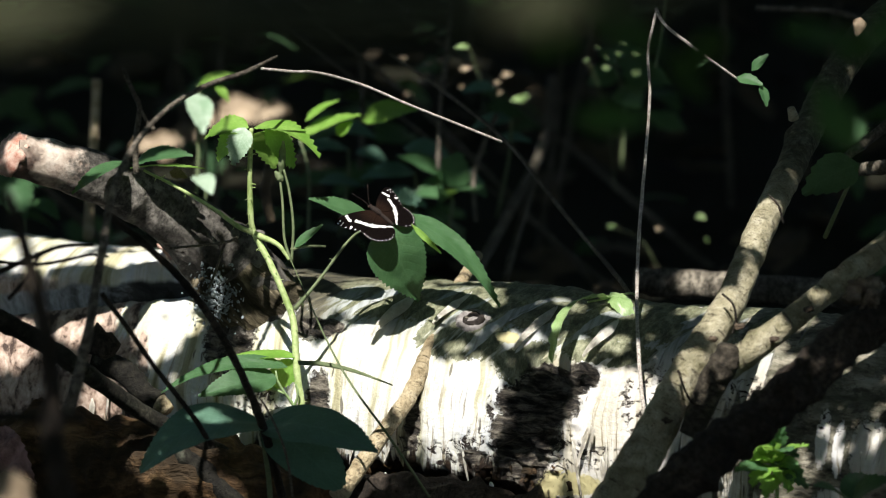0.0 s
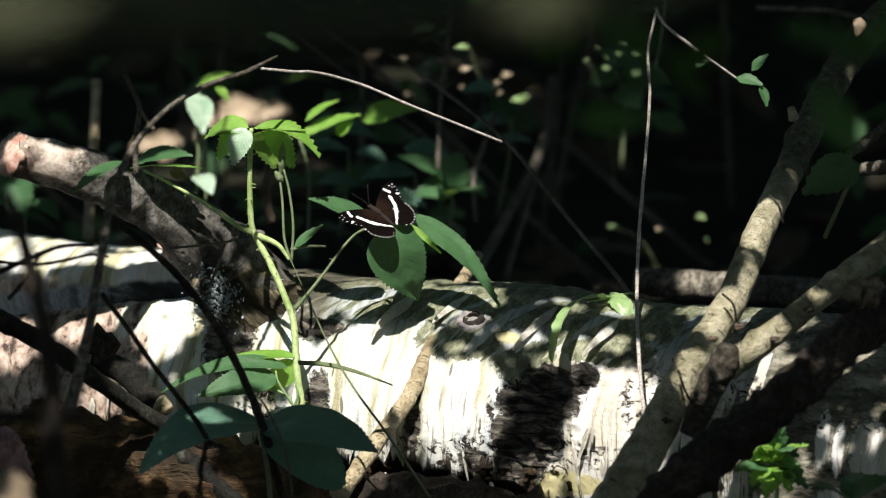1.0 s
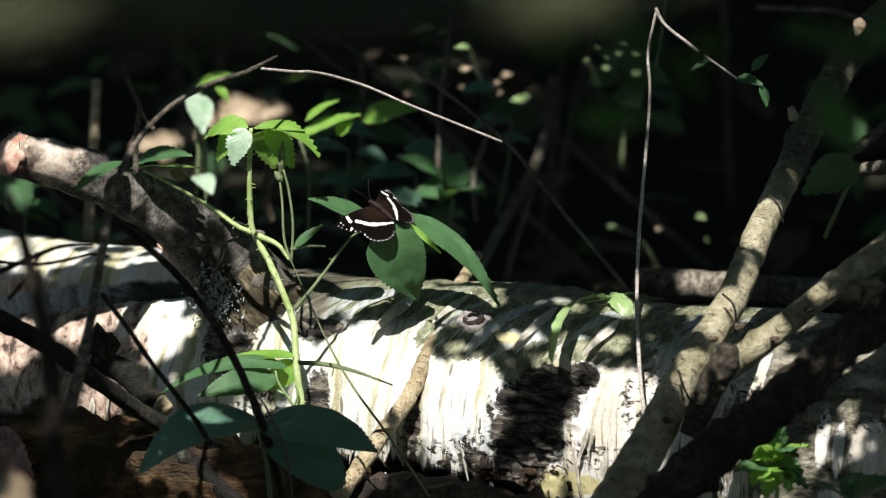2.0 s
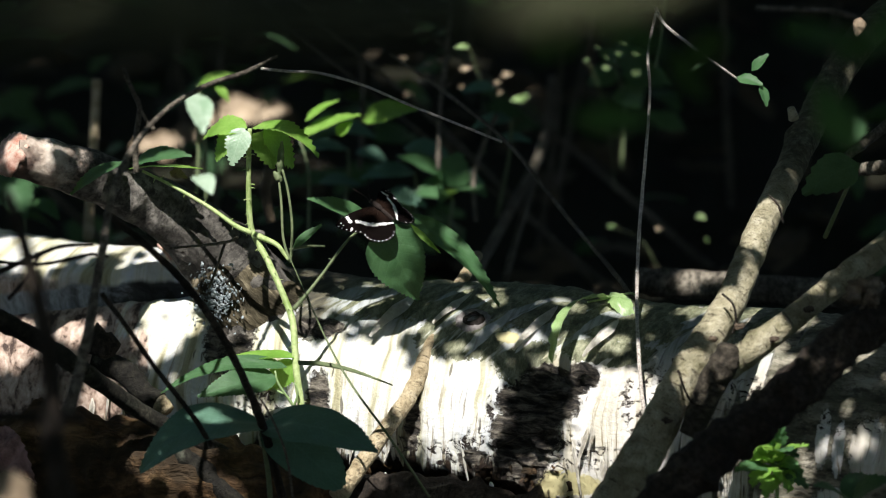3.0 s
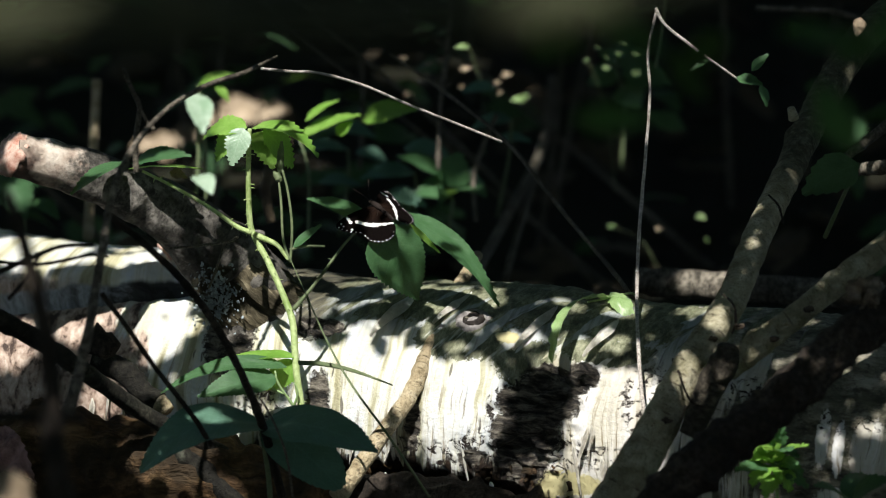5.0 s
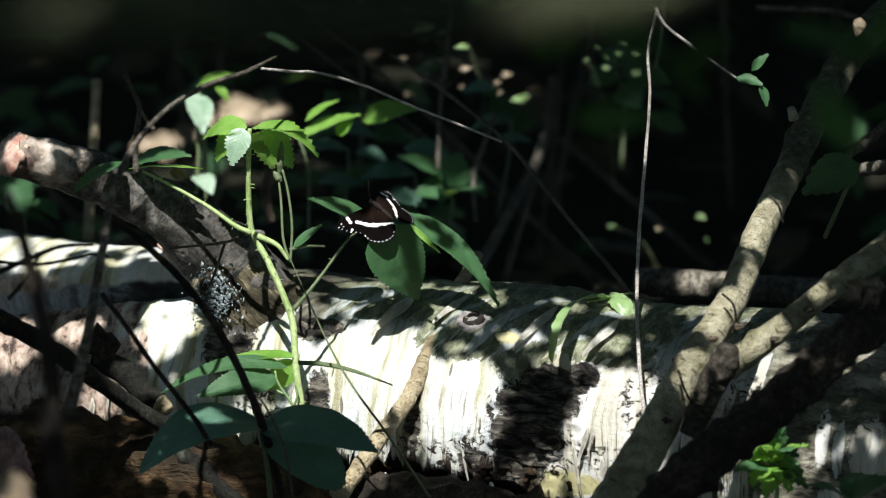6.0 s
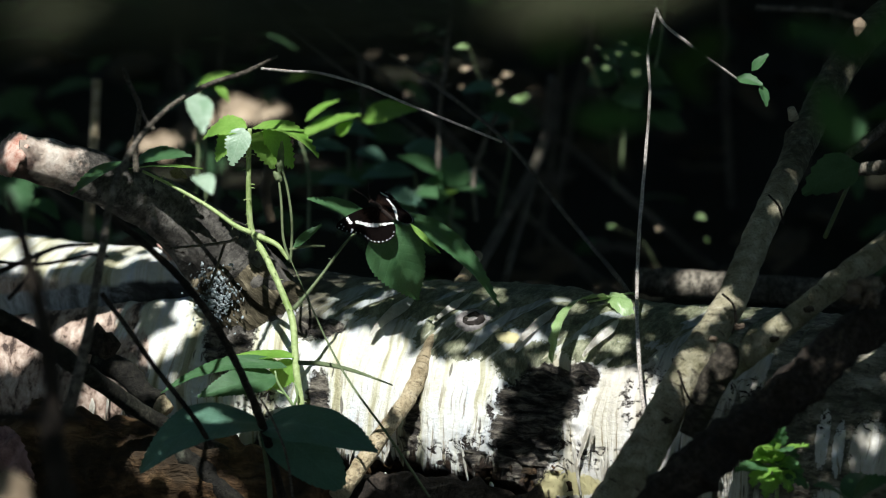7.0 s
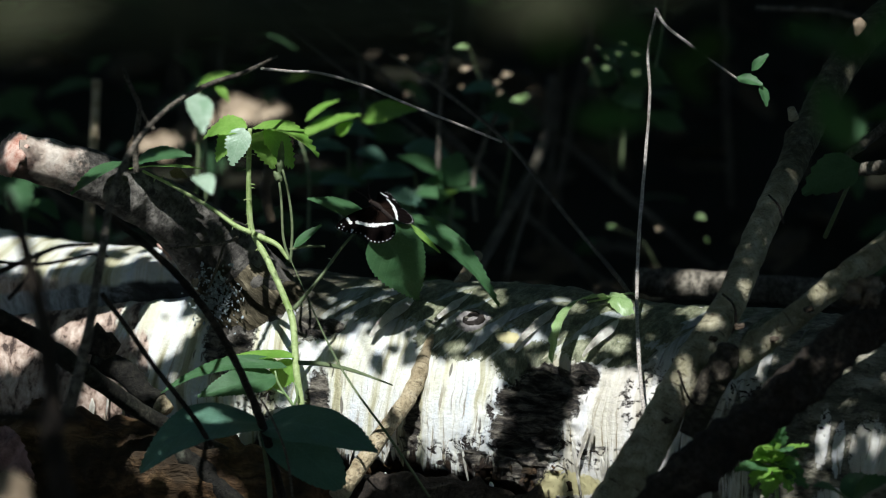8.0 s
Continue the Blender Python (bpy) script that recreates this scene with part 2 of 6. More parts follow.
    corkcol = k.ramp(scales, (0.42, (0.006, 0.005, 0.004)), (0.50, (0.06, 0.05, 0.04)), (0.62, (0.27, 0.24, 0.19)))
    col = k.mix(cork, col, corkcol)
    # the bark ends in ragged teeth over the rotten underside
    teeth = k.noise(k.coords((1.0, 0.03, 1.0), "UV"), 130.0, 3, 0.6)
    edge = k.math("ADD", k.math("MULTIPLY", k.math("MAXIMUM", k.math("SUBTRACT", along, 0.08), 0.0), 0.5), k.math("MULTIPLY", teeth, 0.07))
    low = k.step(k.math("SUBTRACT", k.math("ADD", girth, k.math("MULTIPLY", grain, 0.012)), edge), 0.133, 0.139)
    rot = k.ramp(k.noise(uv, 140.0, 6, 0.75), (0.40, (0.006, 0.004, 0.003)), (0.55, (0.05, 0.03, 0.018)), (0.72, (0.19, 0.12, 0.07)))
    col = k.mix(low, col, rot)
    h = k.math("ADD", k.math("MULTIPLY", streak, 1.0), k.math("MULTIPLY", grain, 0.5))
    h = k.math("ADD", h, k.math("MULTIPLY", k.math("MULTIPLY", cork, scales), 4.0))
    h = k.math("ADD", h, k.math("MULTIPLY", k.math("MULTIPLY", worn, k.noise(k.coords((0.4, 1.0, 1.0), "UV"), 85.0, 6, 0.7)), 3.0))
    h = k.math("SUBTRACT", h, k.math("MULTIPLY", k.math("MAXIMUM", low, crumbly), 1.5))
    k.bump(h, 0.8, 0.0030)
    return k.done(col, k.ramp(streak, (0.3, 0.75), (0.7, 0.5)), 0.35)


def soil_mat(name):
    k = Mat(name)
    v = k.coords()
    a, b = k.noise(v, 6.0, 6, 0.7), k.noise(v, 70.0, 6, 0.75)
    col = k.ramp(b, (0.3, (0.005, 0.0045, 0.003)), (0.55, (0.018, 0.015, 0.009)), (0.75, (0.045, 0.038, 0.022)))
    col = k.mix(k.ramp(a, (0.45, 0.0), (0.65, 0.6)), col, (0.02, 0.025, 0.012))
    k.bump(k.math("ADD", a, b), 0.9, 0.012)
    return k.done(col, 0.95, 0.15)


def plain_mat(name, a, b, scale=150.0, rough=0.7, bump=0.4, spec=0.3):
    k = Mat(name)
    v = k.coords()
    n1, n2 = k.noise(v, scale, 5, 0.65), k.noise(v, scale * 0.15, 3, 0.5)
    col = k.ramp(k.math("ADD", k.math("MULTIPLY", n1, 0.6), k.math("MULTIPLY", n2, 0.4)), (0.36, a), (0.62, b))
    k.bump(n1, bump, 0.0012)
    return k.done(col, rough, spec)


def rot_mat(name):
    k = Mat(name)
    n1 = k.noise(k.coords((0.3, 1, 1)), 60.0, 6, 0.7)
    n2 = k.noise(k.coords(), 18.0, 5, 0.65)
    n3 = k.noise(k.coords((0.2, 1, 1)), 260.0, 4, 0.6)
    col = k.ramp(n1, (0.32, (0.02, 0.012, 0.006)), (0.5, (0.10, 0.056, 0.026)), (0.7, (0.25, 0.155, 0.075)))
    col = k.mix(k.ramp(n2, (0.46, 0.0), (0.6, 0.85)), col, (0.02, 0.016, 0.01))
    col = k.mix(k.ramp(n3, (0.3, 0.7), (0.45, 0.0)), col, (0.015, 0.009, 0.005))
    k.bump(k.math("ADD", n1, n3), 0.9, 0.005)
    return k.done(col, 0.9, 0.2)


def wing_mat(name):
    """Near-black scales, warmer and hairier brown towards the root, with darker veins."""
    k = Mat(name)
    v = k.coords()
    far = k.node("VectorMath", Vector=v)
    far.operation = "LENGTH"
    sep = k.node("SeparateXYZ", Vector=v)
    ang = k.math("ARCTAN2", sep.outputs[1], k.math("ADD", k.math("ABSOLUTE", sep.outputs[0]), 0.0005))
    vein = k.math("ABSOLUTE", k.math("SUBTRACT", k.math("FRACT", k.math("MULTIPLY", ang, 4.1)), 0.5))
    n = k.noise(v, 900.0, 5, 0.7)
    root = k.step(k.math("ADD", far.outputs["Value"], k.math("MULTIPLY", n, 0.008)), 0.021, 0.010)
    col = k.mix(n, (0.0015, 0.001, 0.001), (0.005, 0.0032, 0.0028))
    col = k.mix(k.math("MULTIPLY", root, 0.7), col, k.mix(n, (0.007, 0.004, 0.003), (0.026, 0.014, 0.009)))
    col = k.mix(k.ramp(vein, (0.0, 0.7), (0.06, 0.0)), col, (0.003, 0.002, 0.002))
    k.bump(k.math("ADD", n, vein), 0.4, 0.0004)
    return k.done(col, 0.9, 0.03)


# algae hanging lower than the rest, and lemon-yellow lichen: along, girth, half sizes
ALGAE = ((-0.110, 0.020, 0.050, 0.044), (-0.080, 0.068, 0.014, 0.016), (0.026, 0.066, 0.020, 0.022), (0.056, 0.074, 0.032, 0.016), (0.092, 0.084, 0.026, 0.020), (0.150, 0.068, 0.040, 0.012))
YELLOW = ((0.076, 0.067, 0.010, 0.005), (0.13, 0.172, 0.030, 0.010), (0.10, 0.182, 0.030, 0.008))
SPLIT_AT, SPLIT_SLOPE = -0.0046, 0.235      # the split runs at girth = SPLIT_AT - SPLIT_SLOPE * along
# corky black plates: along, girth, half sizes
CORK = ((0.134, 0.090, 0.016, 0.010), (0.063, 0.160, 0.011, 0.010), (0.118, 0.096, 0.026, 0.012), (0.108, 0.114, 0.029, 0.018), (0.103, 0.138, 0.026, 0.022), (0.099, 0.160, 0.021, 0.018), (0.044, 0.053, 0.006, 0.004),
        (-0.060, 0.130, 0.010, 0.026), (0.016, 0.140, 0.006, 0.022), (-0.07, 0.07, 0.02, 0.010), (-0.135, 0.085, 0.02, 0.03))
# where the bark crumbles to black specks
CRUMB = ((0.066, 0.152, 0.020, 0.018), (0.077, 0.128, 0.009, 0.020), (0.040, 0.160, 0.014, 0.010), (0.19, 0.105, 0.020, 0.032), (0.15, 0.150, 0.040, 0.010), (0.125, 0.150, 0.016, 0.02), (-0.10, 0.135, 0.02, 0.02), (0.27, 0.11, 0.05, 0.03), (0.33, 0.10, 0.05, 0.02), (0.0, 0.155, 0.05, 0.008))
# white sheets left on the worn end
SHEETS = ((0.322, 0.122, 0.006, 0.026), (0.334, 0.128, 0.005, 0.022), (0.358, 0.128, 0.018, 0.026), (0.262, 0.075, 0.012, 0.022), (0.335, 0.165, 0.02, 0.012))
M_BIRCH = birch_mat("birch_bark")
M_LIMB = bark_mat("weathered_limb_bark", (0.045, 0.040, 0.034), (0.14, 0.128, 0.11), (0.31, 0.285, 0.25), 110.0, bump=1.0, peel=0.215)
M_STICK = smooth_bark_mat("pale_branch_bark", ((0.28, 0.25, 0.155), (0.43, 0.385, 0.26), (0.56, 0.51, 0.375)), (0.15, 0.138, 0.068), 0.325)
M_LIMB_DULL = bark_mat("dull_branch_bark", (0.06, 0.051, 0.040), (0.19, 0.163, 0.127), (0.42, 0.37, 0.29), 260.0, bump=1.0)
M_STUB = bark_mat("stub_bark", (0.028, 0.023, 0.016), (0.070, 0.058, 0.042), (0.16, 0.135, 0.10), 240.0, bump=1.0)
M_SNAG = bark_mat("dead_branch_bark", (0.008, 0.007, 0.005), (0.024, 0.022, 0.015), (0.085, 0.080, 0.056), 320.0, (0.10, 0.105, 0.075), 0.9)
M_COLLAR = fibre_mat("stringy_bark", (0.020, 0.017, 0.010), (0.11, 0.092, 0.058), (0.34, 0.285, 0.19))
M_SCAR = plain_mat("branch_scar", (0.02, 0.014, 0.01), (0.13, 0.095, 0.065), 300.0, 0.9, 0.8)
M_DARKBARK = bark_mat("dark_branch_bark", (0.016, 0.012, 0.009), (0.045, 0.034, 0.025), (0.11, 0.085, 0.062), 260.0, bump=1.0)
M_MOSSY = bark_mat("mossy_limb_bark", (0.024, 0.026, 0.012), (0.068, 0.073, 0.034), (0.135, 0.142, 0.07), 200.0)
M_TWIG = bark_mat("twig_bark", (0.07, 0.06, 0.045), (0.15, 0.13, 0.098), (0.26, 0.23, 0.175), 400.0)
M_TAN = smooth_bark_mat("tan_stick_bark", ((0.34, 0.265, 0.155), (0.52, 0.425, 0.27), (0.64, 0.55, 0.385)), (0.32, 0.245, 0.14))
M_GREYTWIG = bark_mat("pale_twig_bark", (0.44, 0.38, 0.33), (0.60, 0.54, 0.48), (0.72, 0.66, 0.60), 500.0)
M_CUTDARK = plain_mat("torn_bark", (0.04, 0.03, 0.02), (0.24, 0.19, 0.135), 260.0, 0.9, 1.0)
M_LICHEN = plain_mat("lichen", (0.10, 0.12, 0.12), (0.36, 0.41, 0.42), 400.0, 0.9)
M_CUT = plain_mat("broken_wood", (0.30, 0.11, 0.07), (0.72, 0.56, 0.46), 160.0, 0.85, 0.8)
M_INNER = plain_mat("wet_inner_bark", (0.05, 0.02, 0.018), (0.34, 0.20, 0.18), 120.0, 0.6, 1.0)
M_KNOT = plain_mat("knot_wood", (0.07, 0.06, 0.054), (0.34, 0.31, 0.295), 260.0, 0.85, 0.9)
M_HOLE = plain_mat("knot_hole", (0.006, 0.005, 0.004), (0.035, 0.027, 0.022), 300.0, 0.95, 0.9)
M_FLAKE = plain_mat("bark_sheet", (0.48, 0.44, 0.36), (0.82, 0.80, 0.74), 120.0, 0.6)
M_LEAF = leaf_mat("bramble_leaf", (0.046, 0.112, 0.042), (0.075, 0.158, 0.066), 0.22)
M_FRESH = leaf_mat("young_bramble_leaf", (0.17, 0.35, 0.05), (0.33, 0.54, 0.12), 0.42, 0.30)
M_PALE = leaf_mat("pale_waxy_leaf", (0.26, 0.38, 0.25), (0.48, 0.58, 0.45), 0.2, 0.22)
M_SHINY = leaf_mat("glossy_young_leaf", (0.25, 0.38, 0.14), (0.40, 0.52, 0.26), 0.25, 0.26)
M_BROAD = leaf_mat("broad_dark_leaf", (0.078, 0.155, 0.105), (0.105, 0.198, 0.140), 0.08, 0.38)
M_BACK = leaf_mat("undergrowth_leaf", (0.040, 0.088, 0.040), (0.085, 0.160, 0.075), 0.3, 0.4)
M_CROWN = leaf_mat("crown_leaf", (0.04, 0.10, 0.02), (0.06, 0.14, 0.03), 0.12, 0.5)
M_STEM = plain_mat("green_stem", (0.20, 0.28, 0.08), (0.44, 0.52, 0.24), 260.0, 0.5)
M_STEMDARK = plain_mat("dull_green_stem", (0.08, 0.11, 0.05), (0.17, 0.20, 0.10), 260.0, 0.6)
M_SOIL = soil_mat("forest_soil")
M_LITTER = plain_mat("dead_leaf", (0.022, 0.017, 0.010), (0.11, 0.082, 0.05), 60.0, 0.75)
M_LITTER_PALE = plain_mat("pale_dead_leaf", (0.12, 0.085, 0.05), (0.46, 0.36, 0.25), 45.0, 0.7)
M_ROT = rot_mat("rotten_wood")
M_WING = wing_mat("wing_scales")
M_WHITE = plain_mat("white_scales", (0.72, 0.70, 0.66), (0.86, 0.85, 0.82), 900.0, 0.7, 0.3)
M_BODY = plain_mat("body_fur", (0.008, 0.005, 0.004), (0.03, 0.019, 0.014), 900.0, 0.8, 0.8)
M_EYE = plain_mat("compound_eye", (0.02, 0.01, 0.006), (0.05, 0.025, 0.015), 2500.0, 0.25, 0.1, 0.6)

# ---------------- building helpers ----------------
def thing(name, base, label, category, group="", kind=""):
    ob = new(name)
    ob.location = base
    ob.empty_display_size = 0.02
    return tagged(ob, label, category, group, kind)


def origin_of(ob):
    p = Vector(ob.location)
    while ob.parent:
        ob = ob.parent
        p += Vector(ob.location)
    return p


def part(name, bm, material, parent, label="", at=None, smooth=True):
    """Links a bmesh, in world coordinates, as one mesh under a thing or a part."""
    home = origin_of(parent) if parent else Vector((0, 0, 0))
    own = Vector(at) if at is not None else home
    bmesh.ops.translate(bm, verts=bm.verts, vec=-own)
    me = bpy.data.meshes.new(name)
    bm.normal_update()
    for f in bm.faces:
        f.smooth = smooth
    bm.to_mesh(me)
    bm.free()
    for m in material if isinstance(material, (list, tuple)) else [material]:
        me.materials.append(m)
    ob = new(name, me)
    ob.parent = parent
    ob.location = own - home
    return tagged(ob, label) if label else ob


def solo(name, bm, material, base, label, category, group="", kind="", smooth=True):
    """One mesh that is a whole thing by itself."""
    ob = part(name, bm, material, None, "", base, smooth)
    return tagged(ob, label, category, group, kind)


def spline(pts, steps):
    pts = [Vector(p) for p in pts]
    ext = [pts[0] * 2 - pts[1], *pts, pts[-1] * 2 - pts[-2]]
    out = []
    for i in range(len(pts) - 1):
        a, b, c, d = ext[i:i + 4]
        for s in range(steps):
            t = s / steps
            out.append((0.5 * (2 * b + (c - a) * t + (2 * a - 5 * b + 4 * c - d) * t * t + (3 * b - a - 3 * c + d) * t ** 3), i + t))
    return out + [(pts[-1], len(pts) - 1.0)]


def tube(bm, pts, radii, sides=8, steps=6, rough=0.0, freq=60.0, knots=0, seed=0, flat=1.0):
    """A tapering, uneven stem through control points; closed at both ends."""
    uvl = bm.loops.layers.uv.verify()
    radii = list(radii) if isinstance(radii, (list, tuple)) else [radii] * len(pts)
    if len(radii) == 2 and len(pts) > 2:
        radii = [radii[0] + (radii[1] - radii[0]) * i / (len(pts) - 1) for i in range(len(pts))]
    path = spline(pts, steps)
    rnd = random.Random(seed)
    bumps = [(rnd.uniform(0, len(pts) - 1), rnd.uniform(0, 6.28), rnd.uniform(0.15, 0.4)) for _ in range(knots)]
    side, rings, run = None, [], 0.0
    for n, (p, f) in enumerate(path):
        tan = (path[min(n + 1, len(path) - 1)][0] - path[max(n - 1, 0)][0]).normalized()
        side = tan.orthogonal() if side is None else side - tan * side.dot(tan)
        side.normalize()
        up = tan.cross(side)
        i = min(int(f), len(radii) - 2)
        r0 = radii[i] + (radii[i + 1] - radii[i]) * (f - i)
        if n:
            run += (p - path[n - 1][0]).length
        ring = []
        for k in range(sides):
            a = k / sides * math.tau
            d = side * math.cos(a) + up * math.sin(a) * flat
            r = r0
            if rough:
                r *= 1 + rough * noise.noise((p + d * r0) * freq + Vector((seed, 0, 0)))
            for bf, ba, bh in bumps:
                r += r0 * bh * math.exp(-((f - bf) / 0.12) ** 2) * max(0.0, math.cos(a - ba)) ** 3
            ring.append(bm.verts.new(p + d * r))
        rings.append((ring, run))
    for (a, ua), (b, ub) in zip(rings, rings[1:]):
        for k in range(sides):
            q = bm.faces.new((a[k], a[(k + 1) % sides], b[(k + 1) % sides], b[k]))
            for lp, uv in zip(q.loops, ((ua, k), (ua, k + 1), (ub, k + 1), (ub, k))):
                lp[uvl].uv = (uv[0], uv[1] / sides * math.tau * radii[0])
    for (ring, _), flip in ((rings[0], True), (rings[-1], False)):
        bm.faces.new(ring[::-1] if flip else ring)
    return bm


def blade(bm, base, tip, up, width, droop=0.10, fold=0.2, teeth=12, cols=3, skew=0.0, wave=0.05, shape=(0.58, 1.08), twist=0.0, tooth=0.042):
    """A leaf blade from its base to its tip, toothed, folded along the midrib and arched."""
    uvl = bm.loops.layers.uv.verify()
    base, tip, up = Vector(base), Vector(tip), Vector(up)
    d = tip - base
    ln = d.length
    d.normalize()
    sd = d.cross(up).normalized()
    nr = sd.cross(d)
    n = teeth * 2
    pk = shape[0] / (shape[0] + shape[1])
    top = pk ** shape[0] * (1 - pk) ** shape[1]
    rows = []
    for i in range(n + 1):
        t = i / n
        w = width / 2 * (t ** shape[0] * (1 - t) ** shape[1]) / top
        tw = twist * t
        s2, n2 = sd * math.cos(tw) + nr * math.sin(tw), nr * math.cos(tw) - sd * math.sin(tw)
        c = base + d * ln * t + nr * droop * ln * 4 * t * (1 - t) + sd * skew * ln * math.sin(t * math.pi)
        row = []
        for j in range(-cols, cols + 1):
            s = j / cols
            ww, ahead = w * abs(s), 0.0
            if abs(j) == cols and 0 < i < n and i % 2:
                ww += width * tooth * (0.75 + 0.9 * noise.noise(Vector((i * 1.7, s, base.x * 90))))
                ahead = ln / n * 0.6
            h = ww * fold + wave * width * noise.noise(Vector((base.x * 50 + t * 5, s * 2, base.z * 50)))
            row.append((bm.verts.new(c + s2 * (ww if s > 0 else -ww) + n2 * h + d * ahead), s, t))
        rows.append(row)
    for a, b in zip(rows, rows[1:]):
        for j in range(2 * cols):
            q4 = (a[j], a[j + 1], b[j + 1], b[j])
            q = bm.faces.new([x[0] for x in q4])
            for lp, x in zip(q.loops, q4):
                lp[uvl].uv = (x[1], x[2])
    return bm


def fresh():
    return bmesh.new()

# ---------------- ground ----------------
def ground_height(x, y):
    h = 0.02 * noise.noise(Vector((x * 2.1, y * 2.1, 0))) + 0.008 * noise.noise(Vector((x * 9, y * 9, 3)))
    h += 0.22 * max(0.0, min(1.0, (y - 0.9) / 3.0)) ** 1.3
    return h - 0.012


def build_ground():
    bm = fresh()
    n = 150
    def spread(i):
        q = i / n * 2 - 1
        return 2.6 * q + math.copysign(abs(q) ** 9, q) * 300.0
    grid = [[bm.verts.new((spread(i), spread(j) + 0.6, ground_height(spread(i), spread(j) + 0.6))) for i in range(n + 1)] for j in range(n + 1)]
    for j in range(n):
        for i in range(n):
            bm.faces.new((grid[j][i], grid[j][i + 1], grid[j + 1][i + 1], grid[j + 1][i]))
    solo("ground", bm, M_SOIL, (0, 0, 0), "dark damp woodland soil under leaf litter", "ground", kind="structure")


def build_litter():
    """Dead leaves strewn over the soil."""
    rnd = random.Random(5)
    bm = fresh()
    for _ in range(900):
        x, y = rnd.uniform(-1.3, 1.3), rnd.uniform(-0.9, 3.2)
        if 0.0 < y + x * 0.4 < 0.2 or (y < 0.1 and rnd.random() < 0.5):
            continue
        z = ground_height(x, y) + rnd.uniform(0.004, 0.014)
        a, ln = rnd.uniform(0, math.tau), rnd.uniform(0.03, 0.075)
        d = Vector((math.cos(a), math.sin(a), rnd.uniform(-0.15, 0.4))) * ln
        blade(bm, (x, y, z), Vector((x, y, z)) + d, (rnd.uniform(-0.5, 0.5), rnd.uniform(-0.6, 0.3), 1), ln * rnd.uniform(0.4, 0.8), rnd.uniform(-0.1, 0.2), rnd.uniform(-0.3, 0.4), 3, 1, wave=0.2)
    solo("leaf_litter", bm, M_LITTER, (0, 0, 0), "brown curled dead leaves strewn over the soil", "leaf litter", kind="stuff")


build_ground()
build_litter()

# ---------------- the fallen birch ----------------
LOG_C, LOG_A, LOG_R = Vector((0, 0.03, 0.088)), Vector((math.cos(radians(22)), -math.sin(radians(22)), 0)), 0.1
LOG_UP = Vector((0, 0, 1))
LOG_F = LOG_UP.cross(LOG_A) * -1            # level, towards the viewer


def log_point(along, girth, lift=0.0):
    a = girth / LOG_R
    return LOG_C + LOG_A * along + (LOG_UP * math.cos(a) + LOG_F * math.sin(a)) * (LOG_R + lift)


def log_relief(along, girth):
    p = Vector((along, girth * 0.5, 0))
    h = 0.006 * noise.noise(p * 9) + 0.0022 * noise.noise(Vector((along * 60, girth * 9, 1))) + 0.0012 * noise.noise(Vector((along * 190, girth * 60, 2)))
    for a, g, ra, rg in CORK:
        q = ((along - a) / ra) ** 2 + ((girth - g) / rg) ** 2
        if q < 2.5:
            h += 0.007 * (noise.turbulence(Vector((along * 70, girth * 190, 5)), 4, False) - 0.3) * min(1.0, 1.6 * math.exp(-q))
    # the rotten underside sits back behind the ragged edge of the bark
    lip = 0.170 + 0.5 * max(0.0, along - 0.08) + 0.012 * noise.noise(Vector((along * 130, 4, 1)))
    if girth > lip:
        h -= 0.012 * min(1, (girth - lip) / 0.006) * (0.8 + 0.4 * noise.noise(Vector((along * 90, girth * 90, 1))))
    # long split in the bark beyond the fork
    if along < -0.15:
        q = (girth - SPLIT_AT + SPLIT_SLOPE * along) / 0.009
        deep = min(1, (-0.15 - along) / 0.03)
        h -= 0.016 * math.exp(-q * q) * deep
        if q < 0:
            h += 0.007 * deep
        else:
            h -= 0.004 * deep
    return h


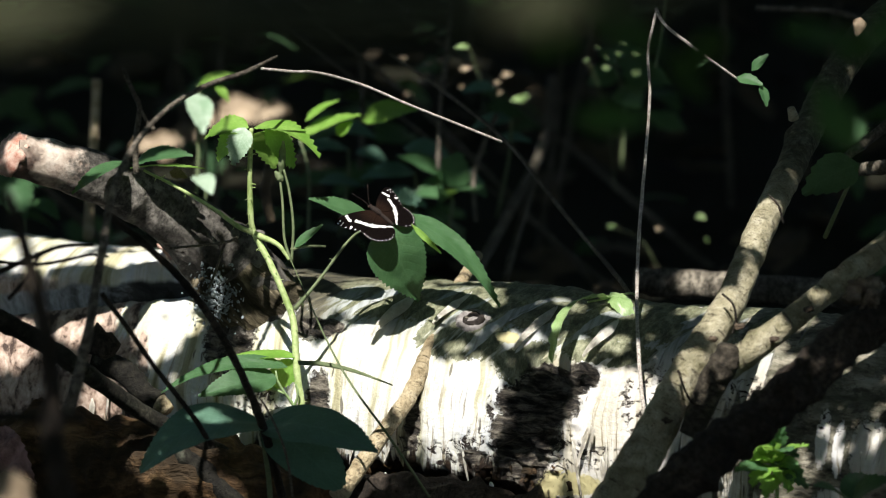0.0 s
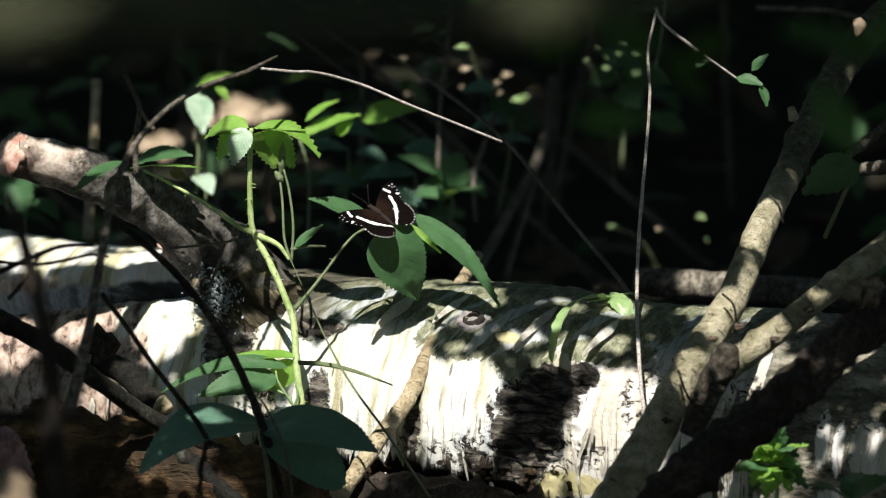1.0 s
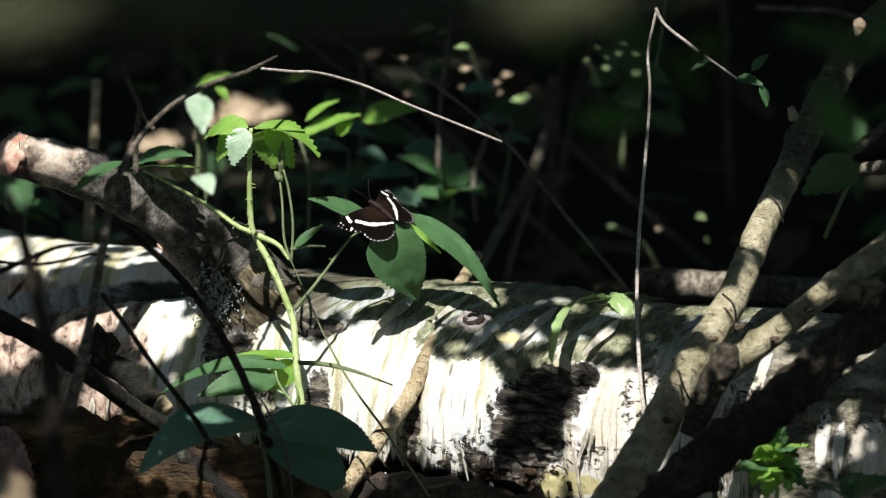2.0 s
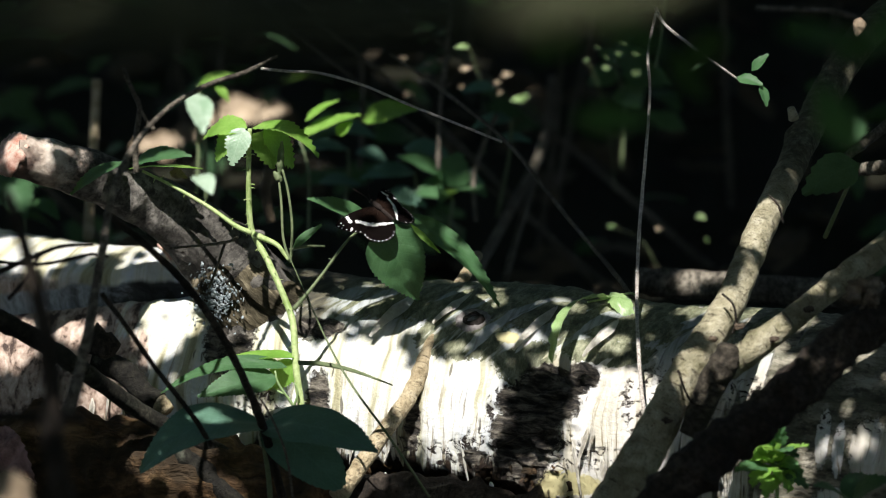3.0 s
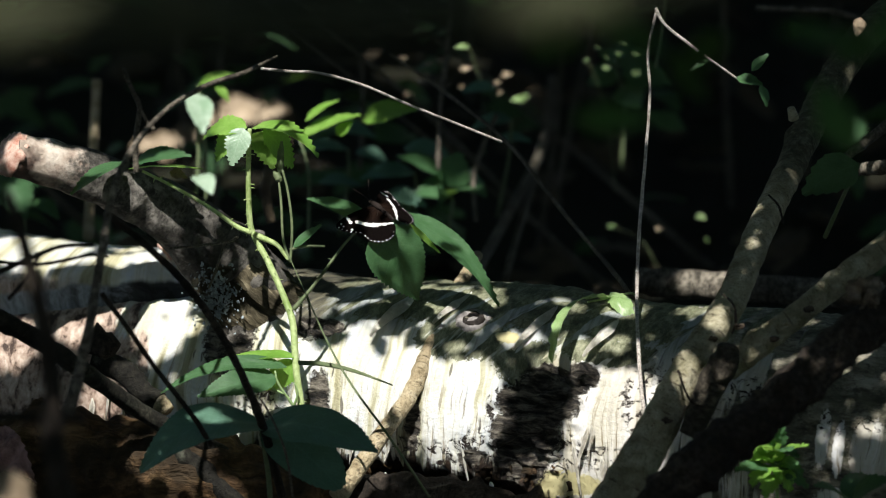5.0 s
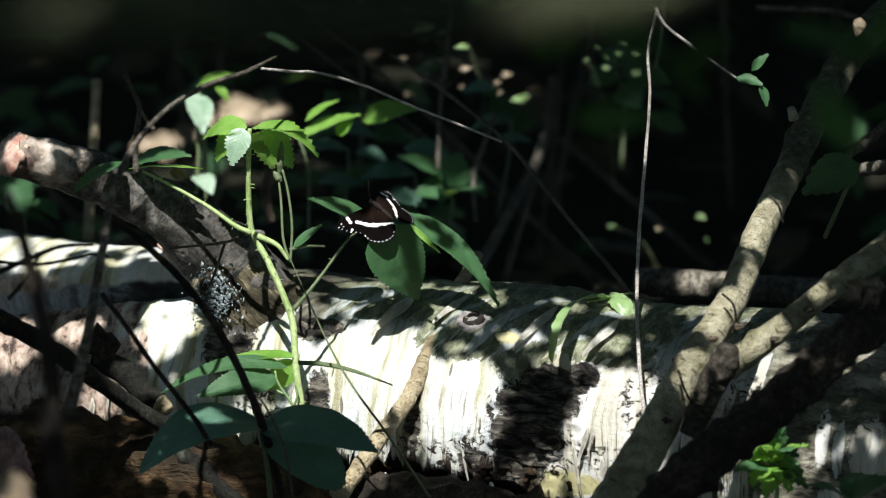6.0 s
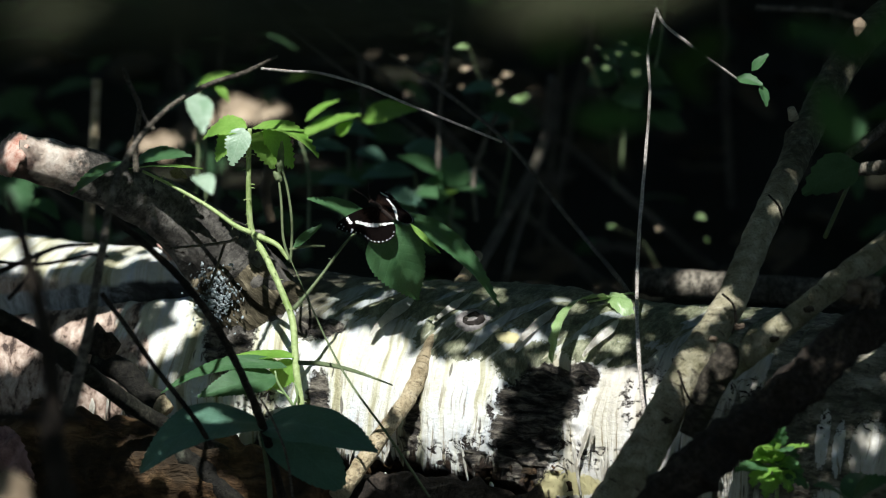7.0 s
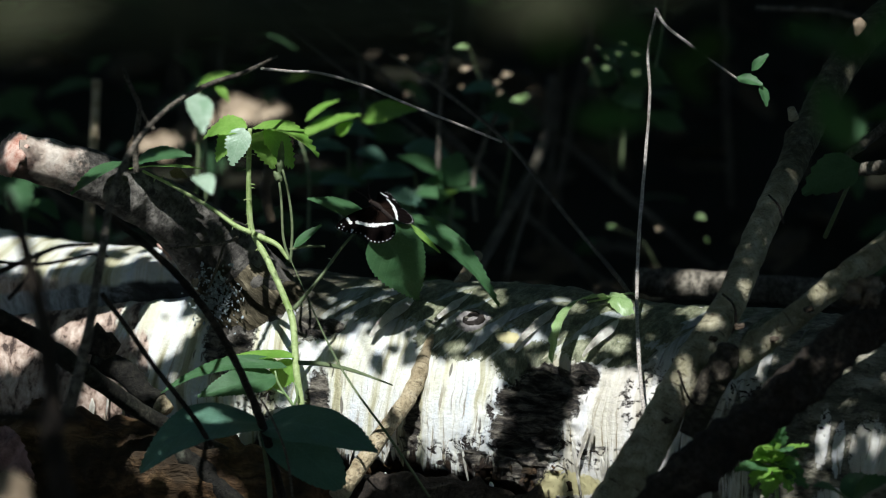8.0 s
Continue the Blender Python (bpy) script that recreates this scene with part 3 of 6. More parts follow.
def build_log():
    log = thing("fallen_birch_log", LOG_C - Vector((0, 0, 0.088)), "fallen birch log with peeling white bark and dark algae", "log")
    bm = fresh()
    uvl = bm.loops.layers.uv.verify()
    na, ng = 560, 190
    g0, g1 = -math.pi * LOG_R, math.pi * LOG_R
    cols = []
    for i in range(na + 1):
        al = -0.75 + 1.5 * i / na
        cols.append([(bm.verts.new(log_point(al, g0 + (g1 - g0) * j / ng, log_relief(al, g0 + (g1 - g0) * j / ng))), al, g0 + (g1 - g0) * j / ng) for j in range(ng + 1)])
    for a, b in zip(cols, cols[1:]):
        for j in range(ng):
            q4 = (a[j], a[j + 1], b[j + 1], b[j])
            q = bm.faces.new([v[0] for v in q4])
            for lp, v in zip(q.loops, q4):
                lp[uvl].uv = (v[1], v[2])
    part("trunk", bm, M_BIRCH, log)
    # the broken-off limb rising from the fork
    bm = fresh()
    tube(bm, [(-0.1259, 0.045, 0.1431), (-0.1484, 0.045, 0.1855), (-0.1727, 0.04, 0.2153), (-0.203, 0.033, 0.242), (-0.2409, 0.018, 0.2647), (-0.2786, 0.004, 0.2812), (-0.3101, -0.008, 0.2914)],
         [0.041, 0.033, 0.0255, 0.0212, 0.0182, 0.0172, 0.0160], 48, 24, 0.14, 60.0, 4, 3)
    limb = part("broken_limb", bm, M_LIMB, log, "weathered grey limb, barkless and cream-pink towards its broken end")
    bm = fresh()
    tube(bm, [(-0.3092, -0.0095, 0.2912), (-0.3114, -0.0115, 0.2923), (-0.3145, -0.0135, 0.2938)], [0.0156, 0.0150, 0.0100], 28, 5, 0.45, 190.0, 0, 4)
    part("broken_end", bm, M_CUT, limb, "reddish splintered broken end")
    # collar of wrinkled bark round the limb's foot
    bm = fresh()
    tube(bm, [(-0.1789, 0.050, 0.2168), (-0.1579, 0.042, 0.1931), (-0.133, 0.040, 0.1659), (-0.1022, 0.050, 0.1504), (-0.072, 0.060, 0.132)], [0.015, 0.030, 0.033, 0.028, 0.016], 72, 30, 0.09, 90.0, 2, 8)
    part("limb_collar", bm, M_COLLAR, log, "dark brown wrinkled bark collar")
    # pale lichen on the limb's foot
    bm = fresh()
    rnd = random.Random(91)
    for _ in range(420):
        dx, dz = rnd.gauss(0, 0.0075), rnd.gauss(0, 0.0105)
        c = Vector((-0.1650 + dx, 0.0098 - 0.45 * dx - 0.15 * dz + rnd.uniform(0, 0.002), 0.1830 + dz))
        r = rnd.uniform(0.0007, 0.0022)
        m = Matrix.Translation(c) @ Euler([rnd.uniform(0, 6) for _ in range(3)]).to_matrix().to_4x4() @ Matrix.Diagonal((r, r * 0.7, r * 0.25, 1))
        bmesh.ops.create_icosphere(bm, subdivisions=1, radius=1.0, matrix=m)
    tagged(part("lichen", bm, M_LICHEN, log, "blue-grey lichen crust"), kind="stuff")
    # knot
    bm = fresh()
    c = Vector((0.0219, -0.0347, 0.1747))
    nr = (c - LOG_C) - LOG_A * (c - LOG_C).dot(LOG_A)
    nr.normalize()
    e1, e2 = LOG_A, nr.cross(LOG_A)
    rings = []
    for rr, hh in ((0.014, -0.003), (0.010, 0.0025), (0.0075, 0.003), (0.005, -0.001), (0.003, 0.0015)):
        rings.append([bm.verts.new(c + (e1 * math.cos(k / 20 * math.tau) * 1.25 + e2 * math.sin(k / 20 * math.tau)) * rr * (1 + 0.18 * noise.noise(Vector((k * 0.7, rr * 500, 0)))) + nr * hh) for k in range(20)])
    for a, b in zip(rings, rings[1:]):
        for k in range(20):
            bm.faces.new((a[k], a[(k + 1) % 20], b[(k + 1) % 20], b[k]))
    bm.faces.new(rings[-1])
    knot = part("knot", bm, M_KNOT, log, "round grey branch scar")
    bm = fresh()
    ring_pts = [c + (e1 * math.cos(k / 12 * math.tau) * 1.2 + e2 * math.sin(k / 12 * math.tau)) * 0.0058 + nr * (0.0018 + 0.0008 * math.sin(k * 2.3)) for k in range(13)]
    tube(bm, ring_pts, [0.0009, 0.0014, 0.0008, 0.0013, 0.0007], 8, 4, 0.4, 400.0)
    part("knot_ring", bm, M_HOLE, knot, "black cracked ring in the scar")
    return log


def flake(log, along, girth, length, width, curl, spin=0.0, mat=None):
    """A loose sheet of bark that lifts off and curls at its free edge; length runs round the girth."""
    bm = fresh()
    n, m = 10, 4
    g = []
    for i in range(n + 1):
        t = i / n
        row = []
        for j in range(m + 1):
            s = j / m - 0.5
            w = width * (1 - 0.85 * t ** 1.5) * min(1.0, 0.25 + 2.5 * t) * (1 + 0.25 * noise.noise(Vector((along * 90 + t * 4, s * 3, girth * 40))))
            row.append(bm.verts.new(log_point(along + s * w + spin * t * length, girth + length * t, 0.0018 + curl * length * t * t + 0.0012 * math.sin(s * 6 + t * 5))))
        g.append(row)
    for a, b in zip(g, g[1:]):
        for j in range(m):
            bm.faces.new((a[j], a[j + 1], b[j + 1], b[j]))
    bmesh.ops.solidify(bm, geom=bm.faces[:], thickness=0.0008)
    part("bark_flake", bm, mat or M_FLAKE, log)


log = build_log()
rnd = random.Random(11)
for _ in range(34):
    al = rnd.choice((rnd.uniform(-0.1, 0.06), rnd.uniform(0.12, 0.2), rnd.uniform(-0.32, -0.1)))
    flake(log, al, rnd.uniform(0.125, 0.160), rnd.uniform(0.012, 0.04), rnd.uniform(0.002, 0.006), rnd.uniform(-0.02, 0.15), rnd.uniform(-0.25, 0.25),
          M_FLAKE)
for al, gi, ln, wd, cu, sp in ((-0.01, 0.03, 0.05, 0.016, 0.1, -0.3), (0.03, 0.02, 0.045, 0.012, 0.12, -0.25), (0.1, 0.03, 0.05, 0.012, 0.08, -0.3), (0.15, 0.04, 0.04, 0.012, 0.10, -0.3)):
    flake(log, al, gi, ln, wd, cu, sp)


def build_rot():
    """Rotten wood and debris under the trunk's near side."""
    for name, pts, rad, mat, label, cat, seed in (
        ("rotten_wood_slab", [(-0.3347, -0.0528, 0.0676), (-0.2609, -0.0621, 0.0721), (-0.1835, -0.0731, 0.0686), (-0.1064, -0.0865, 0.0533), (-0.0581, -0.0899, 0.0376)], [0.034, 0.036, 0.034, 0.03, 0.02], M_ROT, "crumbling orange-brown rotten wood under the birch log", "rotten wood", 4),
        ("decayed_bark", [(-0.0984, -0.0895, 0.0395), (-0.0338, -0.0975, 0.05), (0.0305, -0.1088, 0.0446), (0.0784, -0.1202, 0.0394)], [0.02, 0.028, 0.024, 0.02], M_DARKBARK, "black decayed bark crumbled below the log", "bark", 9),
    ):
        bm = fresh()
        tube(bm, pts, rad, 44, 40, 0.24, 90.0, 8, seed)
        solo(name, bm, mat, pts[1], label, cat)


build_rot()


def build_crumbs():
    """Bits of bark and rotten wood caught under the trunk."""
    rnd = random.Random(77)
    for name, mat, count, lab in (("bark_crumbs", M_FLAKE, 70, "white crumbs of bark under the log"), ("wood_crumbs", M_ROT, 260, "dark crumbs of rotten wood under the log")):
        bm = fresh()
        for _ in range(count):
            al, gi = rnd.uniform(-0.3, 0.14), rnd.uniform(0.160, 0.215)
            c = log_point(al, gi, rnd.uniform(-0.008, 0.002))
            r = rnd.uniform(0.0015, 0.006) * (0.6 if mat is M_FLAKE else 1)
            m = Matrix.Translation(c) @ Euler([rnd.uniform(0, 6) for _ in range(3)]).to_matrix().to_4x4() @ Matrix.Diagonal((r, r * rnd.uniform(0.3, 0.8), r * rnd.uniform(0.15, 0.5), 1))
            vs = bmesh.ops.create_icosphere(bm, subdivisions=1, radius=1.0, matrix=m)["verts"]
            for v in vs:
                v.co += Vector((rnd.gauss(0, 1), rnd.gauss(0, 1), rnd.gauss(0, 1))) * r * 0.16
        solo(name, bm, mat, log_point(0, 0.19), lab, "debris", kind="stuff", smooth=False)


build_crumbs()

# ---------------- branches leaning on the log ----------------
def stick(name, pts, radii, mat, label, category="branch", sides=10, steps=8, rough=0.12, freq=90.0, knots=3, seed=0, group=""):
    bm = fresh()
    tube(bm, pts, radii, sides, steps, rough, freq, knots, seed)
    low = min((Vector(p) for p in pts), key=lambda p: p.z)
    return solo(name, bm, mat, low, label, category, group)


def build_leaning():
    b = thing("leaning_branch", (0.1066, -0.2544, 0.0811), "pale smooth-barked branch leaning across the log in dappled sun", "branch")
    bm = fresh()
    tube(bm, [(0.1066, -0.2544, 0.0811), (0.1378, -0.2343, 0.1277), (0.1673, -0.2133, 0.1784), (0.1979, -0.1743, 0.2175), (0.2222, -0.1148, 0.257), (0.2490, -0.0456, 0.2925), (0.2739, 0.0234, 0.3240), (0.3048, 0.0902, 0.3558), (0.3429, 0.1559, 0.3763)],
         [0.0155, 0.0142, 0.0122, 0.0110, 0.0100, 0.0104, 0.0115, 0.012, 0.012], 36, 30, 0.10, 150.0, 3, 2)
    part("main_stem", bm, M_STICK, b)
    bm = fresh()
    tube(bm, [(0.1693, -0.2367, 0.1403), (0.1818, -0.2352, 0.1717), (0.1924, -0.236, 0.1917), (0.1949, -0.2367, 0.203)], [0.0080, 0.0098, 0.0104, 0.0070], 40, 30, 0.14, 150.0, 0, 5)
    part("broken_stub", bm, M_STUB, b, "brown weathered stub with a ragged top")
    bm = fresh()
    tube(bm, [(0.1937, -0.2271, 0.1857), (0.2147, -0.2289, 0.2012), (0.2459, -0.2191, 0.2235), (0.2772, -0.2092, 0.2459), (0.3089, -0.1947, 0.2658)], [0.0105, 0.0092, 0.0084, 0.0088, 0.0098], 24, 20, 0.10, 130.0, 9, 6)
    part("side_branch", bm, M_STICK, b)
    for c, r in (((0.2176, -0.1359, 0.2493), 0.0055), ((0.2036, -0.2028, 0.2087), 0.004), ((0.1849, -0.2211, 0.2041), 0.0035), ((0.2446, -0.0646, 0.2914), 0.004), ((0.1526, -0.2454, 0.1524), 0.004), ((0.2255, -0.2397, 0.2084), 0.0035), ((0.2497, -0.2306, 0.2269), 0.004)):
        bm = fresh()
        m = Matrix.Translation(c) @ Matrix.Diagonal((r, 0.0022, r * 0.55, 1))
        for v in bmesh.ops.create_icosphere(bm, subdivisions=3, radius=1.0, matrix=m)["verts"]:
            v.co += Vector((1, 1, 1)) * 0.0012 * noise.noise(v.co * 400)
        part("branch_scar", bm, M_SCAR, b)
    bm = fresh()
    tube(bm, [(0.2516, -0.0099, 0.3178), (0.2493, -0.0133, 0.3258)], [0.004, 0.003], 10, 3, 0.2)
    part("spur", bm, M_STICK, b)


build_leaning()
def build_dark_branch():
    pts = [(0.1327, -0.3319, 0.1015), (0.1535, -0.327, 0.1245), (0.1807, -0.3218, 0.1489), (0.2145, -0.3068, 0.1713), (0.2433, -0.297, 0.1935), (0.2721, -0.2866, 0.2184), (0.3186, -0.2708, 0.2448)]
    b = thing("dark_branch", pts[0], "thick rough dark branch lying in shade before the log", "branch")
    bm = fresh()
    tube(bm, pts, [0.014, 0.0155, 0.0160, 0.0150, 0.0155, 0.0145, 0.015], 40, 30, 0.24, 120.0, 10, 12)
    part("main_stem", bm, M_DARKBARK, b)
    rnd = random.Random(8)
    for c, r in (((0.2767, -0.2948, 0.2521), 0.011), ((0.2832, -0.2936, 0.2576), 0.012), ((0.2858, -0.3004, 0.2495), 0.010)):
        bm = fresh()
        m = Matrix.Translation(c) @ Euler((rnd.uniform(0, 3), rnd.uniform(0, 3), rnd.uniform(0, 3))).to_matrix().to_4x4() @ Matrix.Diagonal((r, r * 0.7, r * 0.35, 1))
        for v in bmesh.ops.create_icosphere(bm, subdivisions=3, radius=1.0, matrix=m)["verts"]:
            v.co += noise.noise_vector(v.co * 210) * 0.006
        part("bark_scale", bm, M_CUTDARK, b, "brown torn bark scale")


build_dark_branch()
stick("snapped_branch", [(0.1461, 0.2299, 0.1473), (0.1798, 0.2293, 0.1443), (0.2225, 0.219, 0.1439), (0.2779, 0.2086, 0.1431), (0.3323, 0.1882, 0.1432)], [0.0095, 0.0115, 0.0112, 0.011, 0.011], M_LIMB_DULL,
      "horizontal snapped branch with reddish torn end behind the log", sides=18, steps=10, rough=0.18, seed=14)
stick("resting_stick", [(0.0255, 0.0969, 0.1947), (0.0087, 0.0372, 0.1788), (-0.0037, -0.0239, 0.1652), (-0.0146, -0.0518, 0.1446), (-0.025, -0.0691, 0.1258), (-0.045, -0.0915, 0.1023), (-0.0742, -0.1246, 0.0665)], [0.0040, 0.0048, 0.0054, 0.0062, 0.0058, 0.0060, 0.0062], M_TAN,
      "tan dead stick propped against the white log", "stick", 18, 14, 0.16, 150.0, 9, 21)
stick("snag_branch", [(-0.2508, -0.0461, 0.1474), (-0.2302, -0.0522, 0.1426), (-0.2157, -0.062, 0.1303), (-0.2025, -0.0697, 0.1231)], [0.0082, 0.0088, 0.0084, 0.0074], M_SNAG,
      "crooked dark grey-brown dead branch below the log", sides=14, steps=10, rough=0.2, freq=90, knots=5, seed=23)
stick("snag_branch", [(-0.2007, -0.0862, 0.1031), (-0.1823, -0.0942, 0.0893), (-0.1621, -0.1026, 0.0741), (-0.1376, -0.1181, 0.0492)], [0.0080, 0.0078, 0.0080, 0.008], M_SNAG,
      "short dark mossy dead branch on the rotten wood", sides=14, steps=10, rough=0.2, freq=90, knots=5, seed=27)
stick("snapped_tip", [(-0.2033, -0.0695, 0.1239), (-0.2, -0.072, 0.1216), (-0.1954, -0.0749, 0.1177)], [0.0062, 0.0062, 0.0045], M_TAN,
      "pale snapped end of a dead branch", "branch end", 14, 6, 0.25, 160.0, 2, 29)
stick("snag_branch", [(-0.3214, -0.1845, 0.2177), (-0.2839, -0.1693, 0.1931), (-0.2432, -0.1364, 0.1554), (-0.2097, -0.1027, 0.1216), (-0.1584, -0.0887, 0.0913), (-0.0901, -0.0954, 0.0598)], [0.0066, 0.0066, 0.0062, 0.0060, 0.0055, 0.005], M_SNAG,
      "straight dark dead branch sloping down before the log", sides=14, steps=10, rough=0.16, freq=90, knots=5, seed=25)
bm = fresh()
tube(bm, [(-0.2533, -0.0476, 0.1643), (-0.2423, -0.0496, 0.1598), (-0.2342, -0.0484, 0.1654)], [0.012, 0.010, 0.006], 14, 5, 0.4, 110)
solo("wood_chunk", bm, M_DARKBARK, (-0.2447, -0.0461, 0.1474), "dark rotten chunk of wood lodged on the snag", "wood")

